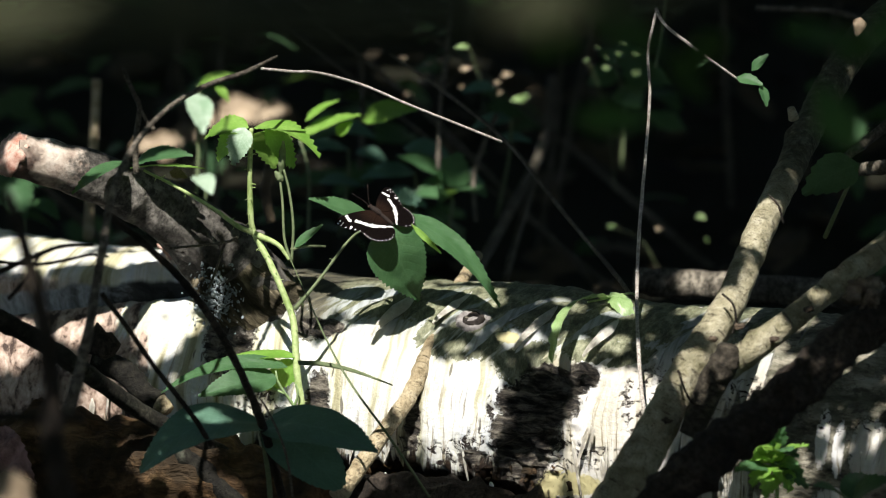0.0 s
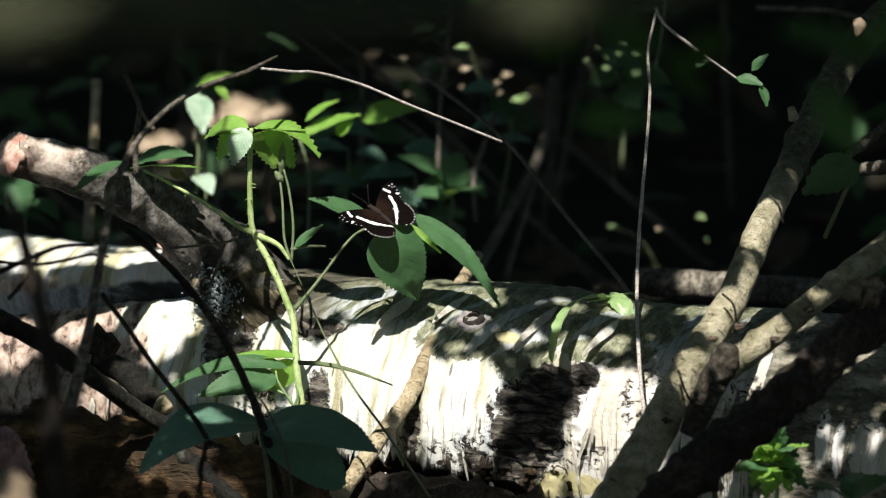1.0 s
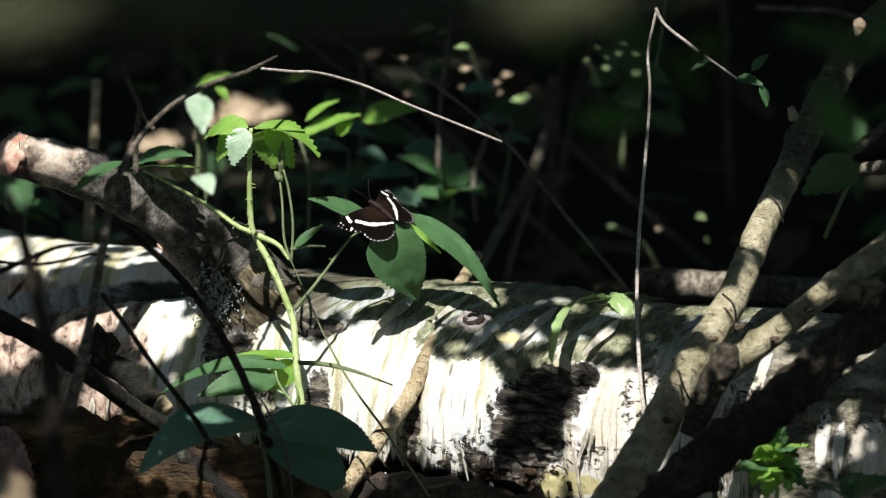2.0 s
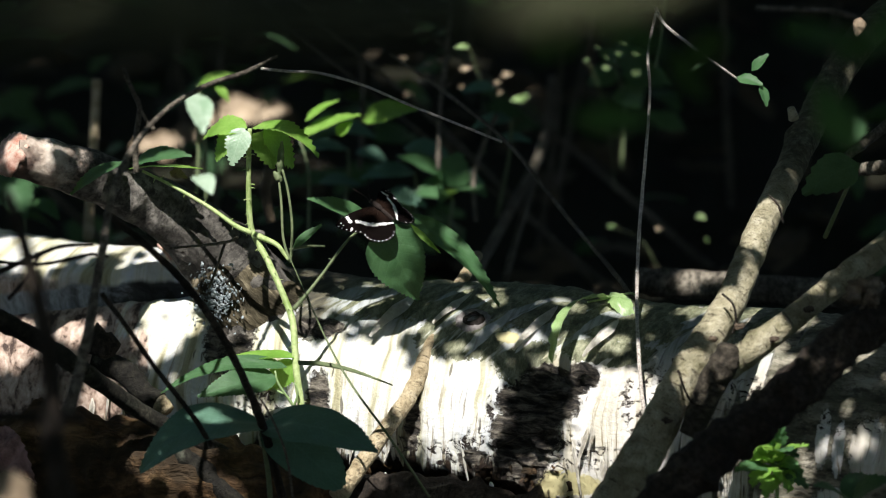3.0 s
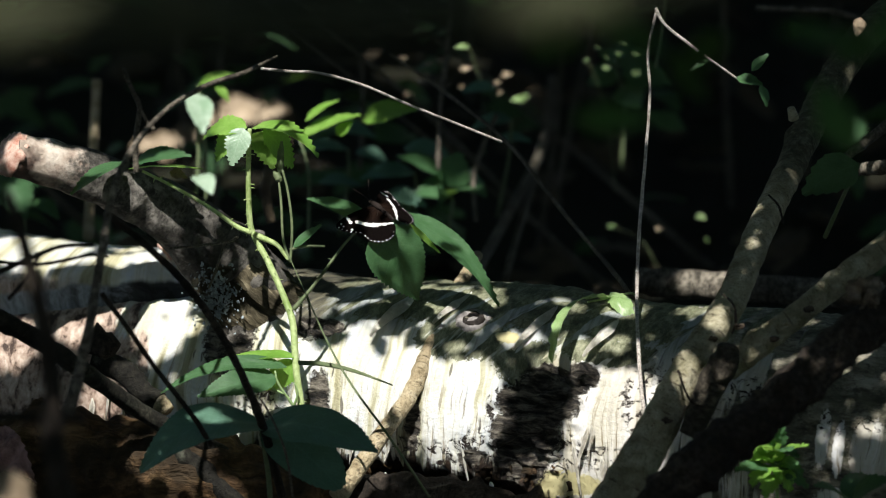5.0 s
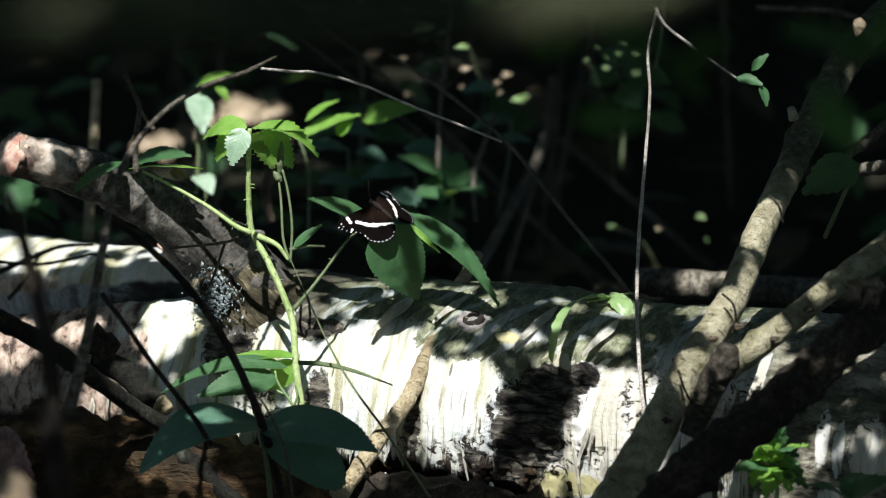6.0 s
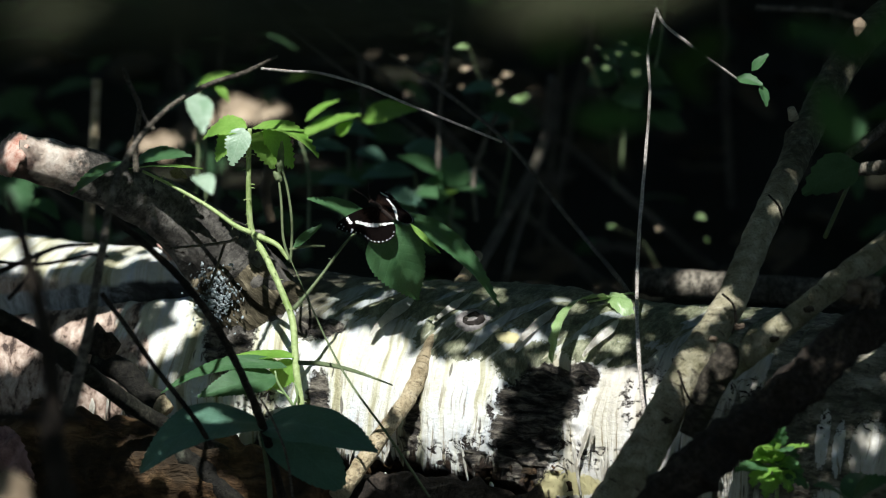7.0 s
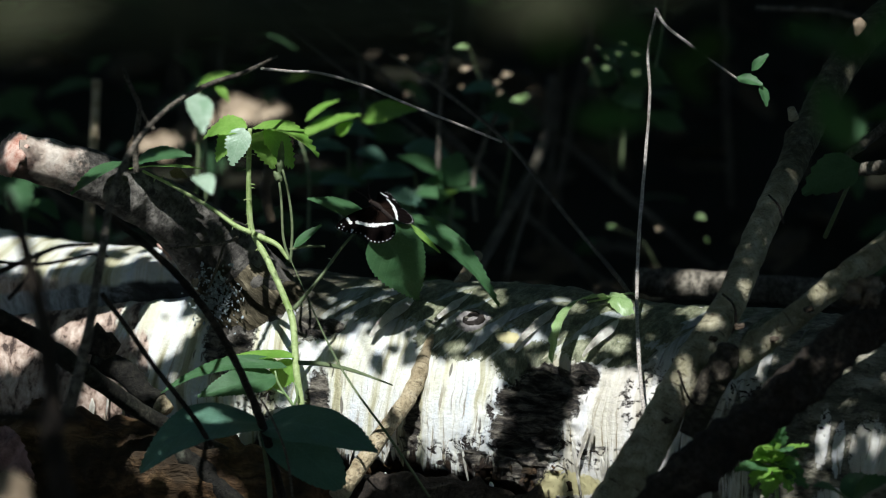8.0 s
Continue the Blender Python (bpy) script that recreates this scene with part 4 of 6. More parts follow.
# ---------------- thin twigs ----------------
TWIGS = (
    ("arching_twig", [(-0.2478, -0.3753, 0.186), (-0.2359, -0.366, 0.2297), (-0.2261, -0.3438, 0.2858), (-0.219, -0.3149, 0.3257), (-0.2068, -0.2592, 0.3474), (-0.1869, -0.195, 0.3605), (-0.1623, -0.1328, 0.3649), (-0.1402, -0.0918, 0.3654), (-0.1176, -0.0499, 0.3701)], [0.0042, 0.0034, 0.0028, 0.0024, 0.0020, 0.0017, 0.0018, 0.0018, 0.0010], M_LIMB_DULL, "dark arching twig rising out of focus before the log"),
    ("pale_twig", [(-0.1282, -0.0714, 0.365), (-0.1054, -0.062, 0.3613), (-0.0888, -0.0523, 0.3587), (-0.0579, -0.0344, 0.3469), (-0.0258, -0.0274, 0.3317), (0.0065, -0.0202, 0.3173), (0.0421, -0.0133, 0.3015)], [0.0011, 0.0009], M_GREYTWIG, "thin pale bare twig catching the sun"),
    ("slanting_twig", [(-0.0412, 0.325, 0.306), (0.0026, 0.2792, 0.2832), (0.0497, 0.2122, 0.2563), (0.0908, 0.1227, 0.2201), (0.1296, 0.0145, 0.1922), (0.1656, -0.1151, 0.1594), (0.1857, -0.1995, 0.1472)], [0.0014, 0.0018], M_TWIG, "long thin dark twig slanting across the scene"),
    ("upright_twig", [(0.1535, 0.0162, 0.3922), (0.1474, 0.0101, 0.3636), (0.1487, 0.0037, 0.3338), (0.1458, -0.0051, 0.2921), (0.141, -0.0259, 0.2425), (0.1383, -0.0555, 0.1992), (0.1371, -0.1321, 0.1756), (0.1384, -0.1679, 0.1516), (0.1419, -0.1823, 0.1317)], [0.0010, 0.0016], M_GREYTWIG, "thin pale upright twig standing before the log"),
    ("reddish_twig", [(0.1527, 0.0165, 0.3938), (0.16, 0.0139, 0.3815), (0.182, 0.0102, 0.3644), (0.1976, 0.0129, 0.3528), (0.2121, 0.0157, 0.342)], [0.0013, 0.0008], M_GREYTWIG, "thin bent reddish-grey twig with a few leaves"),
    ("black_twig", [(-0.2239, -0.2691, 0.3009), (-0.1964, -0.2546, 0.2726), (-0.1744, -0.2399, 0.2459), (-0.1521, -0.2272, 0.2095), (-0.1335, -0.2157, 0.1671), (-0.1225, -0.2028, 0.1319), (-0.1114, -0.1923, 0.0849)], [0.0024, 0.0030], M_DARKBARK, "curved black twig hanging before the log"),
    ("black_twig", [(-0.2308, -0.2606, 0.2445), (-0.2141, -0.2556, 0.2199), (-0.1974, -0.251, 0.1933), (-0.1714, -0.2388, 0.1547), (-0.1583, -0.2335, 0.1315)], [0.0018, 0.0018], M_DARKBARK, "thin black twig in shade"),
    ("black_twig", [(-0.3007, -0.3364, 0.2728), (-0.2678, -0.3235, 0.2853), (-0.2528, -0.3224, 0.2904), (-0.2328, -0.3123, 0.2898)], [0.0018, 0.0012], M_DARKBARK, "thin dark bare twig"),
    ("black_twig", [(-0.3007, -0.3342, 0.283), (-0.2715, -0.3249, 0.2787), (-0.2528, -0.3244, 0.2809), (-0.2346, -0.3138, 0.2829), (-0.2226, -0.3141, 0.2814)], [0.0013, 0.0010], M_DARKBARK, "thin dark bare twig"),
    ("black_twig", [(-0.2876, -0.3395, 0.2581), (-0.276, -0.3266, 0.2706), (-0.2678, -0.3236, 0.2846)], [0.0016, 0.0010], M_DARKBARK, "thin dark bare twig"),
    ("hanging_twig", [(-0.2197, -0.1697, 0.3834), (-0.2127, -0.1734, 0.3664), (-0.2084, -0.1754, 0.3569), (-0.2111, -0.1802, 0.3341), (-0.2107, -0.1847, 0.3132)], [0.0015, 0.0022], M_TWIG, "short dark dead twig hanging from the arching twig"),
    ("hanging_twig", [(-0.2084, -0.1754, 0.3569), (-0.2021, -0.1875, 0.3481), (-0.1972, -0.2079, 0.348)], [0.0012, 0.0012], M_TWIG, "short dark dead twig hanging from the arching twig"),
    ("back_twig", [(0.0073, 0.533, 0.3227), (0.0028, 0.5216, 0.2689), (-0.0027, 0.4924, 0.2278), (-0.0036, 0.4633, 0.187)], [0.0022, 0.0018], M_LIMB_DULL, "thin upright twig in the thicket behind"),
    ("back_twig", [(-0.0689, 0.7186, 0.234), (-0.0679, 0.7087, 0.1872), (-0.0708, 0.6987, 0.1404)], [0.002, 0.002], M_TWIG, "thin upright twig in the thicket behind"),
    ("back_twig", [(0.0977, 0.9115, 0.1797), (0.086, 0.8009, 0.1402), (0.059, 0.5948, 0.1324), (0.0296, 0.3886, 0.1241), (0.0202, 0.2862, 0.1238)], [0.004, 0.0045], M_TWIG, "slanting twig in the shade behind the log"),
    ("back_twig", [(0.077, 0.6967, 0.1311), (0.06, 0.4911, 0.1255), (0.0489, 0.3858, 0.111)], [0.003, 0.003], M_TWIG, "slanting twig in the shade behind the log"),
    ("back_twig", [(-0.2845, 0.567, 0.2421), (-0.2854, 0.5602, 0.2103), (-0.2846, 0.5025, 0.1793), (-0.282, 0.3932, 0.146)], [0.0036, 0.004], M_TAN, "upright tan dead stem behind the log"),
    ("back_twig", [(0.044, 0.512, 0.2241), (0.0303, 0.5054, 0.1927), (0.0246, 0.481, 0.1742), (0.0263, 0.445, 0.1491)], [0.0022, 0.002], M_TWIG, "crooked thin twig in the thicket behind"),
    ("back_twig", [(0.3372, 0.0617, 0.2698), (0.3146, 0.0906, 0.2616), (0.2953, 0.1096, 0.2548)], [0.0055, 0.0045], M_TWIG, "blurred grey dead twig beside the leaning branch"),
    ("back_twig", [(0.3209, -0.0783, 0.3327), (0.301, -0.0816, 0.3171), (0.2831, -0.0845, 0.3035)], [0.004, 0.003], M_TWIG, "yellowish dead twig beside the leaning branch"),
    ("back_twig", [(0.1736, 0.3355, 0.3553), (0.1692, 0.3282, 0.321), (0.1648, 0.3227, 0.2952)], [0.0012, 0.0014], M_STEMDARK, "thin green stem in the thicket behind"),
    ("back_twig", [(-0.1332, 0.2976, 0.1773), (-0.1376, 0.3026, 0.2009), (-0.136, 0.3268, 0.2185)], [0.004, 0.003], M_LITTER, "brown dead stem behind the bramble"),
    ("back_twig", [(0.2520, 0.5, 0.3125), (0.2950, 0.5, 0.3110), (0.3147, 0.5, 0.3097), (0.3467, 0.5, 0.3005)], [0.0022, 0.0026], M_LIMB_DULL, "dim knotty grey twig in the thicket behind"),
    ("cross_twig", [(-0.1927, -0.0977, 0.2412), (-0.156, -0.0676, 0.2389), (-0.1456, -0.0765, 0.2449)], [0.0008, 0.0012], M_TWIG, "thin short twig beside the bramble"),
    ("cross_twig", [(-0.1548, -0.0676, 0.2389), (-0.1605, -0.0611, 0.2211), (-0.1669, -0.0547, 0.2032)], [0.0011, 0.0008], M_TWIG, "thin short twig beside the bramble"),
    ("loop_twig", [(0.2267, -0.134, 0.2871), (0.2335, -0.1405, 0.2804), (0.237, -0.1381, 0.2679)], [0.0007, 0.0008], M_DARKBARK, "fine dark tendril round the leaning branch"),
    ("loop_twig", [(0.192, -0.1971, 0.2305), (0.1995, -0.2036, 0.224), (0.2013, -0.2012, 0.2115), (0.1992, -0.1979, 0.2028)], [0.0008, 0.0009], M_DARKBARK, "fine dark tendril round the leaning branch"),
    ("loop_twig", [(0.1604, -0.2372, 0.1861), (0.1648, -0.2449, 0.174), (0.1712, -0.242, 0.1634), (0.1836, -0.2572, 0.1643)], [0.0009, 0.0009], M_DARKBARK, "fine dark tendril round the leaning branch"),
)
for i, (nm, pts, rad, mt, lab) in enumerate(TWIGS):
    stick(nm, pts, rad, mt, lab, "twig", 10, 8, 0.16, 260.0, 4, 40 + i)

# ---------------- bramble ----------------
def thorns(bm, pts, rad, count, seed):
    rnd = random.Random(seed)
    path = spline(pts, 12)
    for _ in range(count):
        i = rnd.randrange(2, len(path) - 2)
        p, tan = path[i][0], (path[i + 1][0] - path[i - 1][0]).normalized()
        a = rnd.uniform(0, math.tau)
        s = tan.orthogonal().normalized()
        d = s * math.cos(a) + tan.cross(s) * math.sin(a)
        tube(bm, [p + d * rad * 0.6, p + d * (rad + 0.0010), p + d * (rad + 0.0022) - tan * 0.0006], [0.0006, 0.0003, 0.0001], 5, 2)


def one_leaf(parent, base, tip, up, width, mat=None, label="", **kw):
    bm = fresh()
    blade(bm, base, tip, up, width, **kw)
    return part("leaflet", bm, mat or M_LEAF, parent, label)


def build_bramble():
    b = thing("bramble_plant", (-0.0942, -0.0947, 0.0388), "young thorny bramble with bright green stem and toothed leaves", "bramble")
    main = [(-0.0942, -0.0947, 0.0388), (-0.0962, -0.0864, 0.0782), (-0.099, -0.0797, 0.1097), (-0.1039, -0.0721, 0.1452), (-0.1064, -0.0601, 0.1776), (-0.1114, -0.0519, 0.1922), (-0.1229, -0.0416, 0.2169), (-0.1327, -0.0329, 0.2336), (-0.1372, -0.0304, 0.2455), (-0.1382, -0.029, 0.2761), (-0.1376, -0.0292, 0.2988), (-0.1367, -0.0311, 0.3144)]
    bm = fresh()
    tube(bm, main, [0.0027, 0.0026, 0.0025, 0.0026, 0.0025, 0.0024, 0.0023, 0.0023, 0.0022, 0.0019, 0.0018, 0.0015], 14, 8, 0.08, 200.0, 6, 31)
    thorns(bm, main[2:], 0.0024, 40, 3)
    part("main_stem", bm, M_STEM, b)
    side = [(-0.1364, -0.0318, 0.2388), (-0.1473, -0.0308, 0.2435), (-0.1679, -0.018, 0.2554), (-0.1928, -0.0053, 0.2673), (-0.2157, 0.0069, 0.2765)]
    bm = fresh()
    tube(bm, side, [0.0022, 0.0018, 0.0014, 0.0012, 0.0010], 10, 8, 0.06, 200)
    thorns(bm, side, 0.0018, 14, 5)
    part("side_shoot", bm, M_STEM, b)
    shoot = [(-0.1343, -0.032, 0.2376), (-0.1187, -0.0433, 0.2329), (-0.1126, -0.0448, 0.2258), (-0.1098, -0.0456, 0.2219)]
    bm = fresh()
    tube(bm, shoot, [0.0024, 0.0018, 0.0014, 0.0012], 10, 6)
    part("side_shoot", bm, M_STEM, b)
    pet = [(-0.106, -0.0579, 0.1882), (-0.0964, -0.0555, 0.1992), (-0.0844, -0.0475, 0.2132), (-0.0695, -0.0384, 0.2319), (-0.0583, -0.0315, 0.2403), (-0.0381, -0.0252, 0.2457)]
    bm = fresh()
    tube(bm, pet, [0.0018, 0.0013, 0.0011, 0.0010, 0.0009, 0.0009], 10, 8)
    thorns(bm, pet[:4], 0.0013, 10, 7)
    part("leaf_stalk", bm, M_STEMDARK, b)
    # crown of fresh leaflets at the tip
    one_leaf(b, (-0.1389, -0.026, 0.3142), (-0.171, -0.0129, 0.3035), (-0.35, -0.3331, 0.8376), 0.022, M_FRESH, droop=0.16, fold=0.1, teeth=11, tooth=0.11)
    one_leaf(b, (-0.1423, -0.0214, 0.3117), (-0.1617, -0.0162, 0.2881), (-0.5, -0.6608, 0.4983), 0.018, M_FRESH, droop=0.12, teeth=11, tooth=0.11)
    one_leaf(b, (-0.1411, -0.0309, 0.3152), (-0.1499, -0.0385, 0.2891), (-0.08, -0.8188, 0.5728), 0.017, M_PALE, "pale glossy young leaflet", droop=0.06, fold=0.12, teeth=11, tooth=0.11)
    one_leaf(b, (-0.1347, -0.0309, 0.3152), (-0.0878, -0.0403, 0.2948), (0.25, -0.2145, 0.9146), 0.022, M_FRESH, droop=0.16, fold=0.3, teeth=12, tooth=0.11)
    one_leaf(b, (-0.1288, -0.0117, 0.3091), (-0.1221, 0.0022, 0.2782), (0.2, 0.9219, 0.0085), 0.024, M_FRESH, droop=0.06, teeth=11, tooth=0.11)
    one_leaf(b, (-0.1267, -0.0261, 0.3135), (-0.1071, -0.0124, 0.2819), (0.4, -0.7201, 0.4598), 0.020, M_FRESH, droop=0.08, teeth=11, tooth=0.11)
    # leaflets on the side shoot
    one_leaf(b, (-0.2226, 0.0079, 0.2813), (-0.1793, -0.0107, 0.2899), (0, -0.431, 0.8584), 0.019, M_LEAF, droop=0.10, teeth=10)
    one_leaf(b, (-0.2258, 0.0072, 0.2781), (-0.1708, -0.0223, 0.2835), (0, 0.0843, 0.9738), 0.016, M_FRESH, droop=0.03, fold=0.1, teeth=10)
    one_leaf(b, (-0.2285, -0.0015, 0.2852), (-0.2635, -0.0556, 0.2712), (-0.3, -0.4621, 0.7116), 0.016, M_LEAF, droop=0.05, teeth=10)
    # the three leaflets on which the butterfly rests
    one_leaf(b, (-0.0440, -0.0500, 0.2462), (-0.0172, -0.0310, 0.1885), (-0.1, -0.8, 0.55), 0.041, M_LEAF, droop=0.12, fold=0.12, teeth=19, tooth=0.036, cols=5, shape=(0.50, 1.25))
    one_leaf(b, (-0.0316, -0.024, 0.2512), (0.0404, -0.0479, 0.1872), (0.35, -0.4517, 0.7605), 0.023, M_LEAF, droop=0.12, fold=0.22, teeth=18, tooth=0.034, cols=5, skew=0.0)
    one_leaf(b, (-0.0504, -0.0157, 0.2424), (-0.0968, -0.0218, 0.2615), (0.1, -0.3123, 0.9354), 0.024, M_LEAF, droop=0.05, fold=0.12, teeth=15)
    one_leaf(b, (-0.0228, -0.0725, 0.2538), (-0.0008, -0.077, 0.2327), (-0.5, -0.6504, 0.5472), 0.0042, M_FRESH, "narrow yellow-green leaflet", droop=0.03, teeth=4)
    # small leaf and fine stalks beside the stem
    one_leaf(b, (-0.1066, -0.0439, 0.2298), (-0.0852, -0.0404, 0.2463), (-0.3, -0.56, 0.7324), 0.0085, M_LEAF, droop=0.04, teeth=5)
    for pts in ([(-0.109, -0.0458, 0.2211), (-0.1134, -0.0423, 0.2376), (-0.1146, -0.0372, 0.2613), (-0.1171, -0.0326, 0.2831)], [(-0.1082, -0.046, 0.2199), (-0.107, -0.0406, 0.2455), (-0.1098, -0.0355, 0.2692), (-0.1138, -0.0322, 0.285)],
                [(-0.109, -0.0441, 0.229), (-0.0965, -0.0436, 0.2313), (-0.0836, -0.0436, 0.2313)]):
        bm = fresh()
        tube(bm, pts, [0.0011, 0.0009], 8, 6)
        part("flower_stalk", bm, M_STEMDARK, b)
    for c, d in (((-0.1199, -0.0324, 0.2838), (-0.1146, -0.034, 0.2763)), ((-0.1140, -0.0300, 0.3050), (-0.1160, -0.0300, 0.2800))):
        bm = fresh()
        c, d = Vector(c), Vector(d)
        tube(bm, [c, c.lerp(d, 0.3), c.lerp(d, 0.7), d], [0.0008, 0.0024, 0.0027, 0.001], 12, 5, 0.25, 300)
        part("bud", bm, M_STEMDARK, b, "furry pale green bud")
    # lower leaflets before the log
    one_leaf(b, (-0.1043, -0.0698, 0.1562), (-0.1663, -0.0611, 0.1488), (0, -0.2041, 0.9635), 0.015, M_FRESH, droop=0.05, teeth=20, tooth=0.045)
    one_leaf(b, (-0.1102, -0.0762, 0.1503), (-0.2009, -0.0752, 0.1306), (-0.1, -0.3227, 0.8865), 0.018, M_LEAF, droop=0.12, teeth=24, tooth=0.035, fold=0.28)
    one_leaf(b, (-0.1181, -0.0825, 0.1443), (-0.1734, -0.1048, 0.1356), (0, -0.6578, 0.7532), 0.024, M_LEAF, droop=0.05, teeth=20, tooth=0.045)
    one_leaf(b, (-0.1043, -0.0705, 0.1531), (-0.1267, -0.0649, 0.131), (0.3, -0.818, 0.4806), 0.018, M_FRESH, droop=0.05, teeth=14, tooth=0.06)
    for pts, r in (([(-0.1010, -0.0800, 0.1110), (-0.1075, -0.0810, 0.1250), (-0.1165, -0.0830, 0.1395), (-0.1190, -0.0820, 0.1490)], 0.0013), ([(-0.1120, -0.0820, 0.1320), (-0.1200, -0.0830, 0.1360), (-0.1270, -0.0820, 0.1420)], 0.0010),
                   ([(-0.1060, -0.0810, 0.1220), (-0.1030, -0.0830, 0.1330), (-0.1050, -0.0830, 0.1400)], 0.0010)):
        bm = fresh()
        tube(bm, pts, [r, r * 0.5], 8, 6, 0.25, 400.0, 3, 4)
        part("sprout", bm, M_SHINY, b, "pale furry side sprout")
    return b


BRAMBLE = build_bramble()

# ---------------- broad-leaved plant, grass and other plants ----------------
b = thing("broad_leaved_plant", (-0.1189, -0.2069, 0.0645), "low plant with large dark blue-green leaves in shade", "plant")
bm = fresh()
tube(bm, [(-0.1189, -0.2069, 0.0645), (-0.1205, -0.1995, 0.0989), (-0.1255, -0.1926, 0.1314)], [0.002, 0.0015], 8, 6)
part("stalk", bm, M_STEMDARK, b)
one_leaf(b, (-0.1248, -0.1916, 0.1364), (-0.208, -0.2277, 0.1109), (-0.25, -0.382, 0.848), 0.050, M_BROAD, droop=0.20, fold=0.10, teeth=26, tooth=0.012, cols=5, wave=0.05, shape=(0.45, 0.85))
one_leaf(b, (-0.1244, -0.1914, 0.1371), (-0.045, -0.2248, 0.1245), (0.15, -0.431, 0.8584), 0.044, M_BROAD, droop=0.10, fold=0.08, teeth=26, tooth=0.012, cols=5, wave=0.05, shape=(0.45, 0.8))
one_leaf(b, (-0.1231, -0.1815, 0.1355), (-0.07, -0.2202, 0.0978), (0.2, -0.6682, 0.7043), 0.042, M_BROAD, droop=0.05, fold=0.05, teeth=16, tooth=0.010, cols=5, wave=0.03, shape=(0.5, 0.6))


def grass(name, pts, w, mat, label):
    bm = fresh()
    tube(bm, pts, [w, w * 1.1, w * 0.9, w * 0.3][:len(pts)] if len(pts) == 4 else [w, w * 0.5], 6, 8, 0.0, 60, 0, 0, 0.35)
    solo(name, bm, mat, pts[0], label, "grass")


grass("grass", [(-0.0094, -0.1923, 0.0849), (-0.037, -0.174, 0.1228), (-0.0725, -0.1537, 0.1705), (-0.1075, -0.1283, 0.2416)], 0.0011, M_STEMDARK, "thin dull green grass stem crossing before the log")
grass("dry_grass", [(-0.1011, -0.1437, 0.1693), (-0.0828, -0.1342, 0.1659), (-0.0612, -0.1255, 0.1586), (-0.0354, -0.1178, 0.1469)], 0.0020, M_STEMDARK, "narrow dark dry grass blade over the white bark")
grass("grass", [(-0.1025, -0.2319, 0.0911), (-0.1083, -0.2246, 0.1253), (-0.1219, -0.2181, 0.1557), (-0.1335, -0.2157, 0.1671)], 0.0011, M_TWIG, "thin grey dry grass stem")

b = thing("curled_leaf_plant", (0.1443, 0.0209, 0.1739), "pale green curled leaf hanging over the log", "leaf")
one_leaf(b, (0.1235, -0.0269, 0.1896), (0.0768, -0.1342, 0.1659), (-0.65, -0.4933, 0.5649), 0.011, M_SHINY, droop=0.16, fold=0.35, teeth=8, shape=(0.7, 0.8), twist=0.2)
one_leaf(b, (0.1202, -0.0262, 0.1928), (0.1358, -0.0504, 0.1753), (0.3, -0.818, 0.4806), 0.015, M_SHINY, droop=0.2, fold=-0.3, teeth=6, wave=0.2)
bm = fresh()
tube(bm, [(0.1037, -0.0373, 0.189), (0.1223, -0.0267, 0.1904), (0.1371, -0.0067, 0.1885), (0.1443, 0.0209, 0.1739)], [0.0007, 0.001], 8, 6)
part("stalk", bm, M_STEM, b)

b = thing("bramble_seedling", (0.2274, -0.2351, 0.076), "small bright green toothed seedling below the dark branch", "seedling")
bm = fresh()
tube(bm, [(0.2274, -0.2351, 0.076), (0.2294, -0.2294, 0.1025), (0.2255, -0.2254, 0.1215)], [0.0018, 0.001], 8, 6)
part("stem", bm, M_STEM, b)
for bs, tp, up, w in (((0.2274, -0.2262, 0.1177), (0.2199, -0.2311, 0.1429), (-0.4, -0.7691, 0.4702), 0.020), ((0.2255, -0.2258, 0.1196), (0.2, -0.245, 0.1256), (-0.2, -0.5392, 0.8302), 0.017), ((0.2274, -0.2258, 0.1196), (0.2502, -0.2434, 0.1332), (0.3, -0.3227, 0.8865), 0.015),
                      ((0.2282, -0.2266, 0.1158), (0.2353, -0.2595, 0.1055), (0.3, -0.818, 0.4806), 0.017), ((0.2255, -0.2266, 0.1158), (0.2103, -0.2587, 0.1092), (-0.3, -0.818, 0.4806), 0.016), ((0.2282, -0.2258, 0.1196), (0.2455, -0.2472, 0.1151), (0.3, -0.6786, 0.6554), 0.013),
                      ((0.2237, -0.2343, 0.1277), (0.2083, -0.2525, 0.1382), (-0.3, -0.56, 0.7324), 0.014), ((0.2261, -0.2335, 0.1315), (0.232, -0.2402, 0.1483), (0.3, -0.818, 0.4806), 0.012), ((0.2288, -0.2343, 0.1277), (0.2412, -0.2644, 0.1305), (0.2, -0.6786, 0.6554), 0.012), ((0.223, -0.2367, 0.1164), (0.1987, -0.2565, 0.1194), (-0.2, -0.6089, 0.7428), 0.013),
                      ((0.2261, -0.2375, 0.1126), (0.2187, -0.2603, 0.1017), (0, -0.8669, 0.491), 0.014), ((0.2299, -0.2367, 0.1164), (0.2494, -0.2493, 0.1052), (0.3, -0.6786, 0.6554), 0.012)):
    one_leaf(b, bs, tp, up, w * 0.95, M_FRESH if w > 0.0135 else M_LEAF, droop=0.10, fold=0.25, teeth=6, tooth=0.17, wave=0.18)
b = thing("low_plant", (0.275, -0.2762, 0.0749), "low dark green leaves at the foot of the log", "plant")
